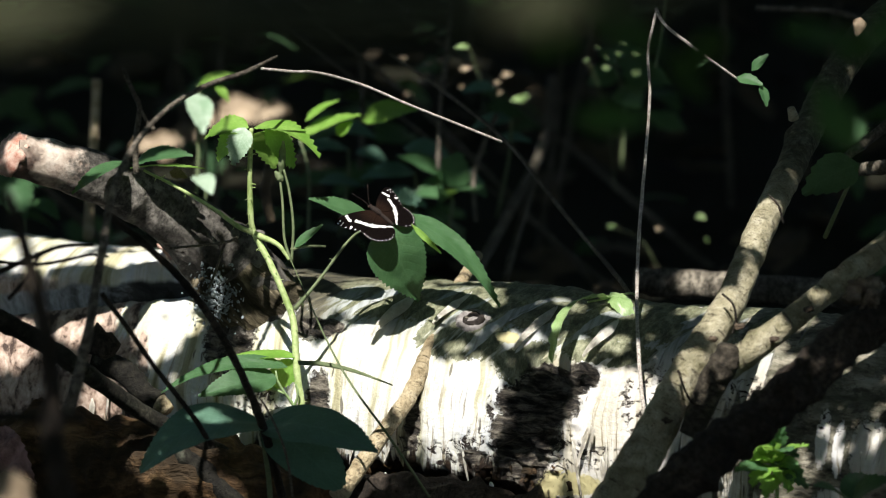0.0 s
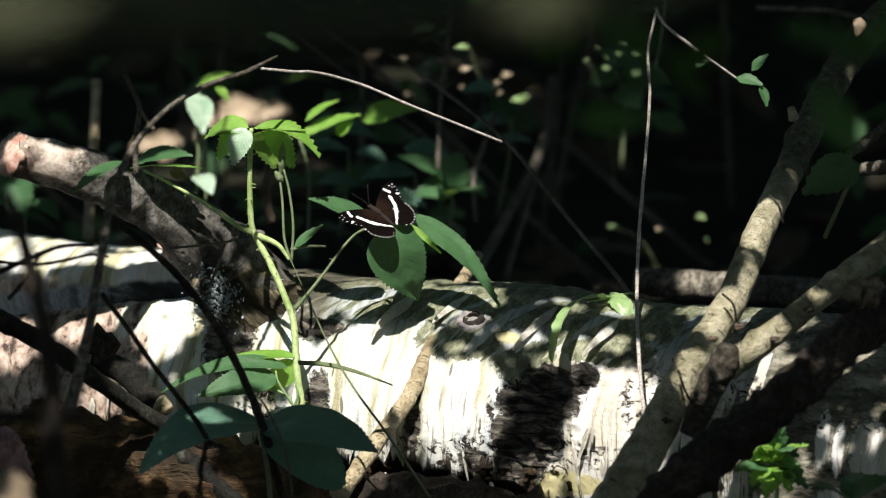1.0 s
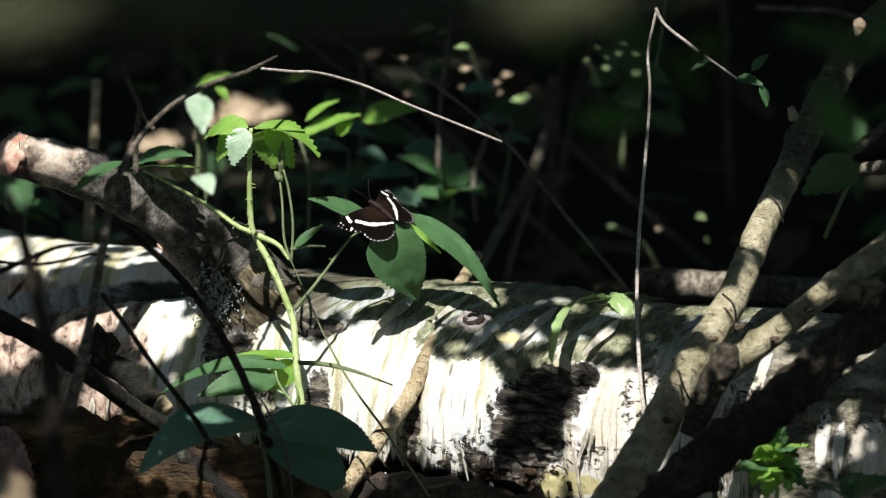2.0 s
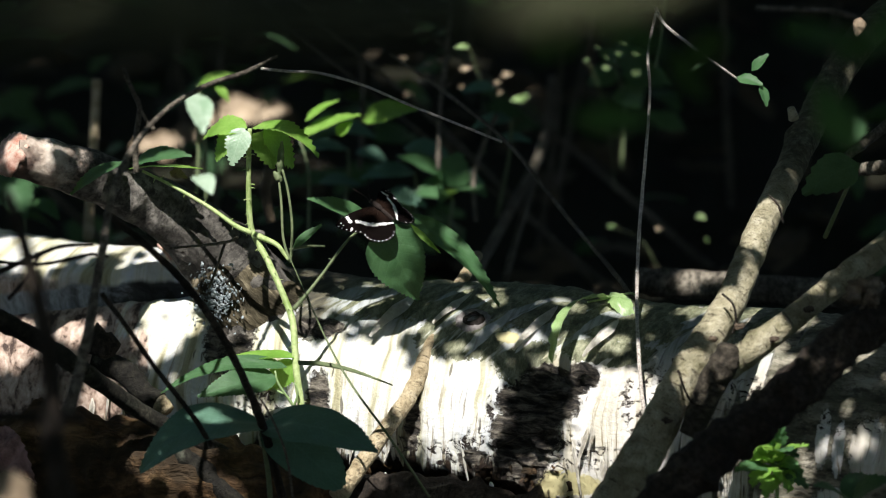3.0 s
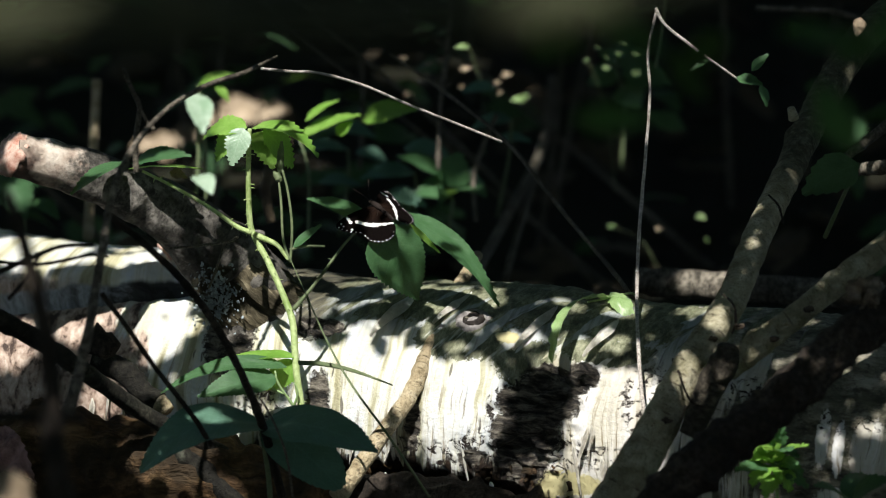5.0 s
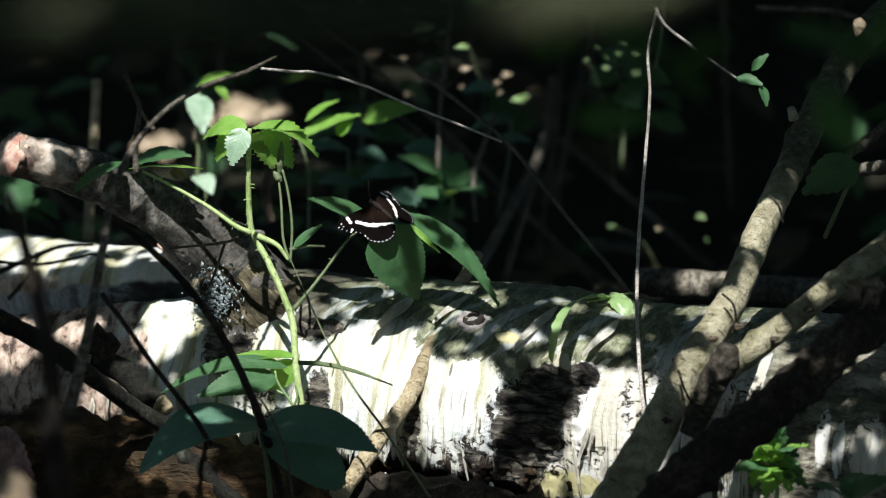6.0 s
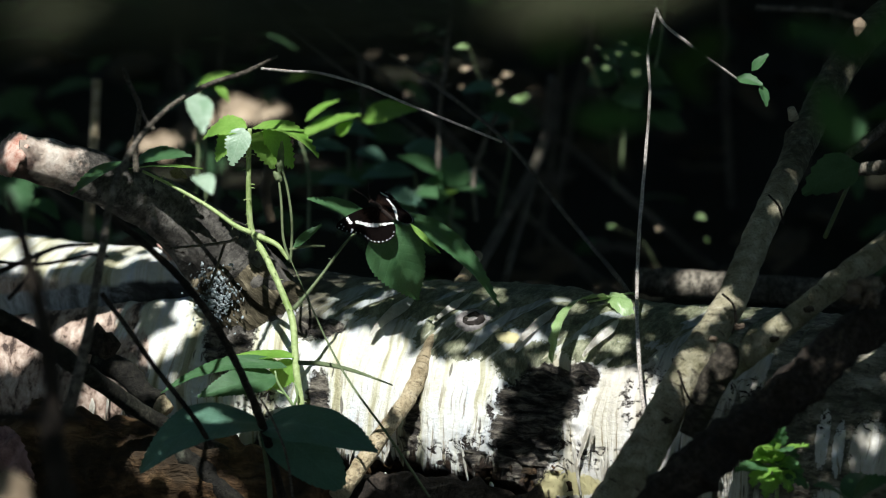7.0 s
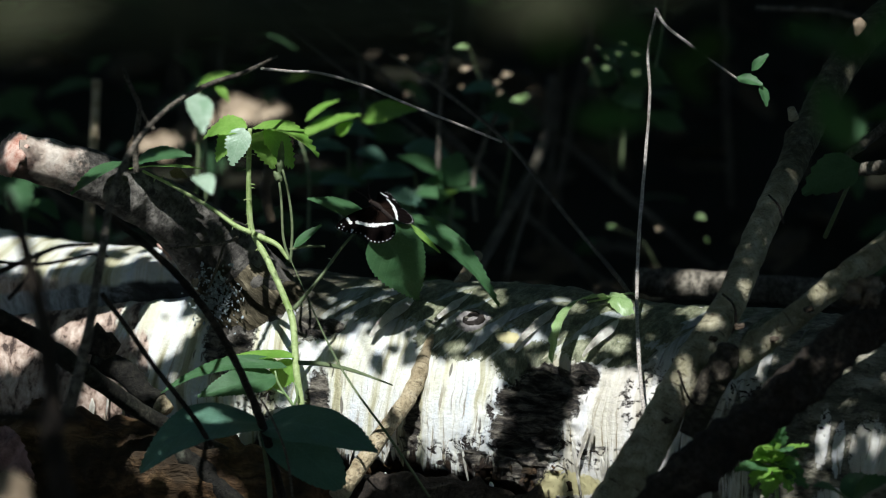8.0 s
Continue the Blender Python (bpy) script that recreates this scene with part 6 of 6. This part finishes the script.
FLECKS += [(Vector((x, THICKET_Y, z)), size * 0.35, size * 0.35) for x, z, size in (*TAN_BITS, *(q for _, bits in GREEN_BITS for q in bits))]
OPEN = np.array([[Vector(g[0]).dot(E1), Vector(g[0]).dot(E2), g[1], g[2]] for g in (*GAPS, *FLECKS)])
def leaf_net(n, m):
    """Places on a leaf, as shares of its length along and across it."""
    d, w = (g.ravel() for g in np.meshgrid(np.linspace(-0.5, 0.5, n), np.linspace(-0.3, 0.3, m)))
    inside = np.abs(w) <= 0.3 * np.minimum(1.0, 2.2 * (0.52 - np.abs(d)))
    return d[inside], w[inside]


def crown_leaves(gen, c, size):
    """Leaf blades at the places c; leaves that would close a gap are left out."""
    n = len(c)
    ln = gen.uniform(*size, n)[:, None]
    d = gen.normal(0, 1, (n, 3)) * (1, 1, 0.45)
    d /= np.linalg.norm(d, axis=1, keepdims=True)
    s = np.cross(d, gen.normal(0, 1, (n, 3)) * (0.45, 0.45, 0) + (0, 0, 1.0))
    s /= np.linalg.norm(s, axis=1, keepdims=True)
    e = np.stack([np.array(E1), np.array(E2)], 1)
    pc, pd, ps = c @ e, (d * ln) @ e, (s * ln) @ e
    ok = np.ones(n, bool)
    net_d, net_s = leaf_net(9, 5) if size[1] < 0.1 else leaf_net(25, 15)
    for a, b, ra, rb in OPEN:
        close = np.nonzero(ok & (np.abs(pc[:, 0] - a) < ra + ln[:, 0]) & (np.abs(pc[:, 1] - b) < rb + ln[:, 0]))[0]
        if len(close):
            p = pc[close, None] + net_d[None, :, None] * pd[close, None] + net_s[None, :, None] * ps[close, None]
            q = ((p[..., 0] - a) / ra) ** 2 + ((p[..., 1] - b) / rb) ** 2
            ok[close[q.min(axis=1) < 1.0]] = False
    c, d, s = c[ok], d[ok] * ln[ok], s[ok] * ln[ok]
    v = np.stack([c - d / 2, c + s * 0.3 - d * 0.12, c + s * 0.21 + d * 0.22, c + d / 2, c - s * 0.21 + d * 0.22, c - s * 0.3 - d * 0.12], 1).reshape(-1, 3)
    k = np.arange(len(c))[:, None] * 6
    return v, np.concatenate([k + (0, 1, 2, 3), k + (0, 3, 4, 5)])


def crown_part(name, verts, faces, parent):
    me = bpy.data.meshes.new(name)
    me.from_pydata((verts - np.array(parent.location)).tolist(), [], faces.tolist())
    me.uv_layers.new(name="UVMap")
    me.materials.append(M_CROWN)
    ob = new(name, me)
    ob.parent = parent
    return tagged(ob, kind="stuff")


def slab(gen, n, a, b, h):
    """Places in a slab square to the sun's rays over the clearing."""
    q = np.stack([gen.uniform(*a, n), gen.uniform(*b, n), gen.uniform(*h, n)], 1)
    return np.array(FOCUS) + q @ np.array([E1, E2, TO_SUN])


def ring(gen, n, r0, r1, z0, z1):
    r, a = np.sqrt(gen.uniform(r0 * r0, r1 * r1, n)), gen.uniform(0, math.tau, n)
    return np.stack([r * np.cos(a), r * np.sin(a), gen.uniform(z0, z1, n) + 0.3 * np.sin(r * 1.7 + a * 5)], 1)


gen = np.random.default_rng(41)
crown_part("crown_spray", *crown_leaves(gen, slab(gen, 15000, (-0.75, 0.75), (-1.0, 1.0), (1.05, 1.5)), (0.022, 0.06)), SHADE_TREE)
crown_part("crown_boughs", *crown_leaves(gen, slab(gen, 16000, (-1.5, 1.5), (0.6, 2.6), (1.1, 1.9)), (0.06, 0.11)), SHADE_TREE)
crown_part("crown_twiglets", *crown_leaves(gen, slab(gen, 46000, (-0.42, 0.42), (-0.30, 0.36), (0.62, 0.74)), (0.009, 0.018)), SHADE_TREE)
crown_part("crown", *crown_leaves(gen, ring(gen, 27000, 0.0, 9.0, 2.6, 3.8), (0.14, 0.26)), SHADE_TREE)
gen2 = np.random.default_rng(7)
crown_part("crown_fringe", *crown_leaves(gen2, slab(gen2, 2600, (-0.6, 0.6), (-2.2, -1.5), (2.5, 3.0)), (0.04, 0.08)), SHADE_TREE)
WOOD = thing("thicket", (0, 8, 0), "dense leafy thicket closing the clearing all round, with unseen sky-blocking leaves", "thicket", kind="stuff")
# unseen leaves added above the background to block the sky and darken it
over = np.stack([1.7 * gen2.uniform(0, 1, 9000) ** 0.8 - 0.05 - 1.4 * (gen2.uniform(0, 1, 9000) < 0.2), gen2.uniform(0.75, 3.8, 9000), gen2.uniform(0.50, 1.0, 9000)], 1)
crown_part("sky_blocking_leaves", *crown_leaves(gen2, over, (0.06, 0.12)), WOOD)
crown_part("thicket_leaves", *crown_leaves(gen, ring(gen, 14000, 6.5, 9.5, 0.3, 3.4), (0.2, 0.4)), WOOD)

# unseen sprays of leaves, added as shade, that the wind sways in and out of the sun's way
def build_spray(spot, r1, r2, off, count, seed, height=0.70):
    rnd = random.Random(seed)
    home = Vector(spot) + TO_SUN * height
    b = thing("leaf_spray", home, "green leaf spray swaying overhead in the wind", "leaf spray", "swaying leaf sprays")
    bm = fresh()
    tube(bm, [home + E2 * r2 * 3, home + E2 * r2 + E1 * r1 * 0.2, home - E1 * r1 * 0.3, home - E2 * r2 * 0.8], [0.0016, 0.0006], 6, 5)
    part("twig", bm, M_TWIG, b)
    bm = fresh()
    for _ in range(count):
        a, q = rnd.uniform(0, math.tau), math.sqrt(rnd.random())
        c = home + E1 * r1 * q * math.cos(a) + E2 * r2 * q * math.sin(a) + TO_SUN * rnd.uniform(-0.02, 0.02)
        d = (E1 * rnd.gauss(0, 1) + E2 * rnd.gauss(0, 1) + TO_SUN * rnd.gauss(0, 0.3)).normalized() * rnd.uniform(0.012, 0.022)
        blade(bm, c - d / 2, c + d / 2, TO_SUN + Vector((rnd.gauss(0, 0.3), rnd.gauss(0, 0.3), 0)), d.length * 0.6, 0.08, 0.1, 4, 1)
    part("leaves", bm, M_CROWN, b)
    return b, home, E1 * off[0] + E2 * off[1]


# place shaded, half sizes, the sway that clears it, leaves, and how far it covers (seconds, share)
SWAYS = (
    ((-0.0379, -0.0427, 0.2357), 0.068, 0.062, (0.0, 0.17), 62, ((0, 0), (1.7, 0.05), (2.8, 0.95), (3.6, 0.95), (4.0, 0.6), (4.3, 0.05), (4.7, 0.0), (5.8, 0.65), (6.4, 0.88), (7.0, 0.9), (7.5, 0.85), (8.0, 0.8))),
    ((0.0145, -0.0399, 0.2248), 0.042, 0.045, (0.12, 0.12), 26, ((0, 0), (1.7, 0.05), (2.8, 0.95), (3.6, 0.9), (4.0, 0.5), (4.3, 0.0), (4.7, 0.0), (5.8, 0.6), (6.4, 0.85), (7.0, 0.85), (7.5, 0.75), (8.0, 0.7))),
    ((-0.0378, -0.0367, 0.3359), 0.105, 0.034, (0.0, 0.14), 150, ((0, 0), (1.7, 0.1), (2.8, 1.0), (3.6, 0.95), (4.0, 0.4), (4.3, 0.1), (4.7, 0.0), (5.8, 0.7), (6.4, 1.0), (7.3, 0.9), (8.0, 0.9))),
    ((0.1527, 0.0101, 0.3636), 0.034, 0.060, (0.10, 0.06), 80, ((0, 0), (1.7, 0.1), (2.8, 0.95), (3.6, 0.9), (4.0, 0.5), (4.5, 0.1), (4.7, 0.1), (5.8, 0.5), (6.4, 0.9), (7.3, 0.7), (8.0, 0.7))),
    ((0.2141, -0.143, 0.2448), 0.048, 0.064, (0.16, 0.03), 210, ((0, 0), (3.3, 0.0), (3.7, 0.5), (4.0, 0.92), (4.3, 1.0), (4.7, 1.0), (5.8, 0.15), (6.2, 0.0), (6.6, 0.25), (7.0, 0.8), (7.4, 0.97), (7.7, 1.0), (8.0, 1.0))),
    ((0.1867, -0.2068, 0.2088), 0.048, 0.042, (0.19, 0.0), 75, ((0, 0), (2.8, 0.1), (3.7, 0.5), (4.0, 0.85), (4.3, 0.95), (4.7, 0.95), (5.8, 0.3), (6.2, 0.15), (6.6, 0.3), (7.0, 0.75), (7.4, 0.9), (7.7, 0.9), (8.0, 0.9))),
    ((0.235, -0.2394, 0.2241), 0.048, 0.034, (0.17, 0.0), 48, ((0, 0.1), (1.7, 0.2), (2.8, 0.65), (3.6, 0.75), (4.3, 0.85), (4.7, 0.85), (5.8, 0.6), (6.6, 0.65), (7.4, 0.65), (8.0, 0.6))),
    ((0.2900, -0.1800, 0.1300), 0.075, 0.050, (0.16, 0.0), 90, ((0, 0.75), (1.7, 0.75), (2.8, 0.2), (3.6, 0.4), (4.0, 0.45), (4.7, 0.25), (5.8, 0.25), (6.4, 0.4), (7.0, 0.25), (8.0, 0.12))),
    ((-0.0500, -0.0300, 0.1350), 0.075, 0.060, (0.0, 0.20), 60, ((0, 0), (2.8, 0.1), (3.6, 0.1), (4.0, 0.5), (4.3, 0.75), (4.7, 0.8), (5.8, 0.15), (6.5, 0.3), (7.0, 0.5), (7.5, 0.65), (8.0, 0.75))),
    ((-0.1520, 0.0120, 0.1994), 0.020, 0.024, (-0.10, 0.0), 26, ((0, 1), (1.7, 0.95), (2.8, 0.1), (3.6, 0.0), (4.0, 0.3), (4.3, 0.9), (4.7, 1.0), (5.8, 0.1), (6.6, 0.0), (7.0, 0.3), (7.4, 0.6), (8.0, 0.8))),
    ((-0.2731, -0.0154, 0.292), 0.035, 0.020, (0.0, 0.08), 22, ((0, 0), (1.7, 0.1), (2.8, 0.5), (3.6, 0.5), (4.3, 0.05), (4.7, 0.0), (5.8, 0.35), (7.0, 0.4), (8.0, 0.35))),
    ((-0.1010, -2.4880, 0.8115), 0.030, 0.020, (-0.10, 0.0), 70, ((0, 0), (1.7, 0.1), (2.8, 0.6), (3.6, 0.75), (4.5, 0.2), (4.7, 0.2), (5.8, 0.6), (6.6, 0.65), (7.4, 0.5), (8.0, 0.45))),
    ((0.0443, -2.4807, 0.814), 0.028, 0.020, (0.08, 0.0), 60, ((0, 0.75), (1.7, 0.7), (2.8, 0.0), (4.0, 0.1), (4.5, 0.8), (4.7, 0.75), (5.8, 0.0), (6.6, 0.1), (7.3, 0.5), (8.0, 0.7))),
)
SPRAYS = [(build_spray(*row[:5], 300 + i, 0.95 if row[0][1] < -1 else 0.68), row[5]) for i, row in enumerate(SWAYS)]

# ---------------- the butterfly ----------------
def wing_mesh(outline, marks, dots, flip, lift):
    """A wing as a fine sheet; its pattern picks the scales' material face by face. Millimetres: x sideways, y forward."""
    pts = [(x * (-1 if flip else 1), y) for x, y in outline]
    loop = [p.xy for p, _ in spline([(x, y, 0) for x, y in pts] + [(pts[0][0], pts[0][1], 0)], 8)][:-1]
    cx, cy = pts[0]
    bm = fresh()
    nr = 34
    n = len(loop)
    rings = []
    for i in range(1, nr + 1):
        t = i / nr
        rings.append([bm.verts.new(((cx + (p[0] - cx) * t) * 0.001, (cy + (p[1] - cy) * t) * 0.001, 0.0)) for p in loop])
    def kind(f):
        c = f.calc_center_median()
        x, y = abs(c.x) * 1000, c.y * 1000
        for (x0, y0, x1, y1, w) in marks:
            dx, dy = x1 - x0, y1 - y0
            t = max(0, min(1, ((x - x0) * dx + (y - y0) * dy) / (dx * dx + dy * dy + 1e-9)))
            if math.hypot(x - x0 - dx * t, y - y0 - dy * t) < w * (0.66 + 0.55 * noise.noise(Vector((x * 1.1, y * 1.1, 1)))):
                return 1
        for x0, y0, r in dots:
            if math.hypot(x - x0, y - y0) < r:
                return 1
        return 0
    for a, b2 in zip(rings, rings[1:]):
        for k in range(n):
            f = bm.faces.new((a[k], a[(k + 1) % n], b2[(k + 1) % n], b2[k]))
            f.material_index = kind(f)
    bm.faces.new(rings[0])
    for v in bm.verts:
        x, y = abs(v.co.x) * 1000, v.co.y * 1000
        v.co.z = lift + 0.00012 * math.sin(math.atan2(y, x + 0.5) * 26) * min(1, x / 8) - 0.0000035 * x * x
    bmesh.ops.recalc_face_normals(bm, faces=bm.faces[:])
    return bm


FORE = ((1, 1), (5, 5.4), (14, 10.5), (23, 13.8), (28, 14.3), (30.2, 12.4), (29.2, 7), (26.5, 1.5), (23.5, -4), (21, -6.5), (11, -5.4), (3, -2.5))
HIND = ((1, 0), (9, 0.5), (18, -2.5), (22.5, -8), (23, -14), (20.5, -19.5), (16, -23.6), (10.5, -25), (5.5, -22.8), (2.2, -18), (0.8, -9))
FORE_MARKS = ((20.0, 11.0, 20.6, 9.4, 1.5), (20.9, 8.2, 21.2, 6.8, 1.6), (18.0, 3.6, 16.9, 0.6, 1.6), (16.6, 0.0, 15.4, -2.6, 1.8), (15.0, -3.2, 14.0, -5.4, 1.7))
FORE_DOTS = [(24.6, 2.4, 0.9), (26.0, 11.6, 0.6), (26.4, 9.0, 0.55), (28.6, 11.4, 0.45), (28.2, 8.4, 0.45), (27.2, 5.2, 0.45), (25.9, 2.0, 0.45), (24.4, -1.2, 0.45), (22.6, -4.0, 0.45)]
HIND_MARKS = ((14.2, -4.6, 10.6, -9.2, 2.1), (10.6, -9.2, 6.2, -13.6, 1.7), (6.2, -13.6, 2.0, -17.4, 0.9))
HIND_DOTS = [(22.0, -8.2, 0.4), (22.4, -10.8, 0.42), (22.1, -13.6, 0.42), (21.0, -16.4, 0.42), (19.4, -19.0, 0.42), (17.4, -21.2, 0.42), (15.0, -23.0, 0.42), (12.3, -23.8, 0.42), (9.6, -23.8, 0.4), (6.9, -22.4, 0.4)]
RIGHT, FWD = Vector((0.6385, 0.7187, 0.2752)), Vector((-0.7379, 0.4702, 0.4841))
FWD.normalize()
RIGHT = (RIGHT - FWD * RIGHT.dot(FWD)).normalized()
UP = RIGHT.cross(FWD)
PERCH = Vector((-0.0472, -0.0454, 0.2566))
PERCH_UP, PERCH_REST = Vector((-0.0463, -0.0453, 0.2568)), Vector((-0.0467, -0.0447, 0.26))


def perch(p=PERCH):
    m = Matrix((RIGHT, FWD, UP)).transposed().to_4x4()
    m.translation = p
    return m


def build_butterfly():
    b = new("butterfly")
    b.empty_display_size = 0.02
    tagged(b, "dark brown butterfly with white wing bands resting on a bramble leaf", "butterfly")
    bm = fresh()
    tube(bm, [(0, 0.0055, 0.0004), (0, 0.003, 0.0008), (0, -0.001, 0.001), (0, -0.004, 0.0006)], [0.0013, 0.0020, 0.0021, 0.0014], 14, 6, 0.15, 900)
    part("thorax", bm, M_BODY, b, "furry dark thorax")
    bm = fresh()
    tube(bm, [(0, -0.0035, 0.0006), (0, -0.008, 0.0004), (0, -0.013, 0.0), (0, -0.0165, -0.0004)], [0.0012, 0.0015, 0.0012, 0.0004], 12, 6, 0.05, 900)
    part("abdomen", bm, M_BODY, b)
    bm = fresh()
    tube(bm, [(0, 0.0052, 0.0004), (0, 0.0066, 0.0004), (0, 0.0079, 0.0002)], [0.0009, 0.0014, 0.0006], 12, 5, 0.1, 900)
    head = part("head", bm, M_BODY, b)
    for sx in (-1, 1):
        bm = fresh()
        bmesh.ops.create_uvsphere(bm, u_segments=12, v_segments=8, radius=0.0008, matrix=Matrix.Translation((sx * 0.0012, 0.0069, 0.0006)))
        part("eye", bm, M_EYE, head)
        bm = fresh()
        tube(bm, [(sx * 0.0005, 0.0076, 0.0008), (sx * 0.0025, 0.0115, 0.0035), (sx * 0.0062, 0.0160, 0.0065), (sx * 0.0075, 0.0175, 0.0076), (sx * 0.0084, 0.0187, 0.0084)], [0.00014, 0.00013, 0.00015, 0.0004, 0.00025], 7, 6)
        part("antenna", bm, M_BODY, head)
        for k, (y0, y1) in enumerate(((0.003, 0.007), (0.0, 0.0005), (-0.002, -0.006))):
            bm = fresh()
            tube(bm, [(sx * 0.001, y0, -0.0006), (sx * 0.004, (y0 + y1) / 2, -0.0008), (sx * 0.0058, y1, -0.0050)], [0.00022, 0.00012], 6, 4)
            part("leg", bm, M_BODY, b)
    wings = []
    for sx, side in ((1, False), (-1, True)):
        hub = new("wing_pair")
        hub.parent = b
        hub.empty_display_size = 0.01
        for nm, outline, marks, dots, lift in (("forewing", FORE, FORE_MARKS, FORE_DOTS, 0.0007), ("hindwing", HIND, HIND_MARKS, HIND_DOTS, 0.0003)):
            bm = wing_mesh(outline, marks, dots, side, lift)
            part(nm, bm, [M_WING, M_WHITE], hub, "dark brown wing with white spots and band")
        wings.append(hub)
    return b, wings


BUTTERFLY, WINGS = build_butterfly()

# ---------------- what moves ----------------
WING_BEAT = ((0.0, -3), (0.3, -4), (0.5, 2), (0.7, 14), (0.8, 19.5), (0.9, 18), (1.0, 9), (1.1, -5), (1.2, -16), (1.5, -20), (1.7, -21), (2.8, -23), (3.5, -24), (4.5, -26), (6.0, -27), (8.0, -28))
SHIFTS = ((0.0, PERCH), (0.5, PERCH), (0.8, PERCH_UP), (1.0, PERCH), (1.2, PERCH_REST), (4.5, PERCH_REST), (8.0, PERCH_REST))


def motions():
    walk(BUTTERFLY, [(t, perch(p)) for t, p in SHIFTS])
    base = Vector(BRAMBLE.location)
    walk(BRAMBLE, [(t, pose(*base, 0, a, 0)) for t, a in ((0.0, 0.0), (1.5, -0.02), (2.8, -0.18), (3.5, -0.28), (4.5, -0.26), (6.0, -0.24), (8.0, -0.20))])
    for (ob, home, off), shares in SPRAYS:
        walk(ob, [(t, Matrix.Translation(home + off * (1 - a))) for t, a in shares])
    for wing, sx in zip(WINGS, (1, -1)):
        walk(wing, [(t, pose(0, 0, 0, 0, -sx * a * (0.55 if sx > 0 and a < 0 else 1.0), 0)) for t, a in WING_BEAT])


motions()
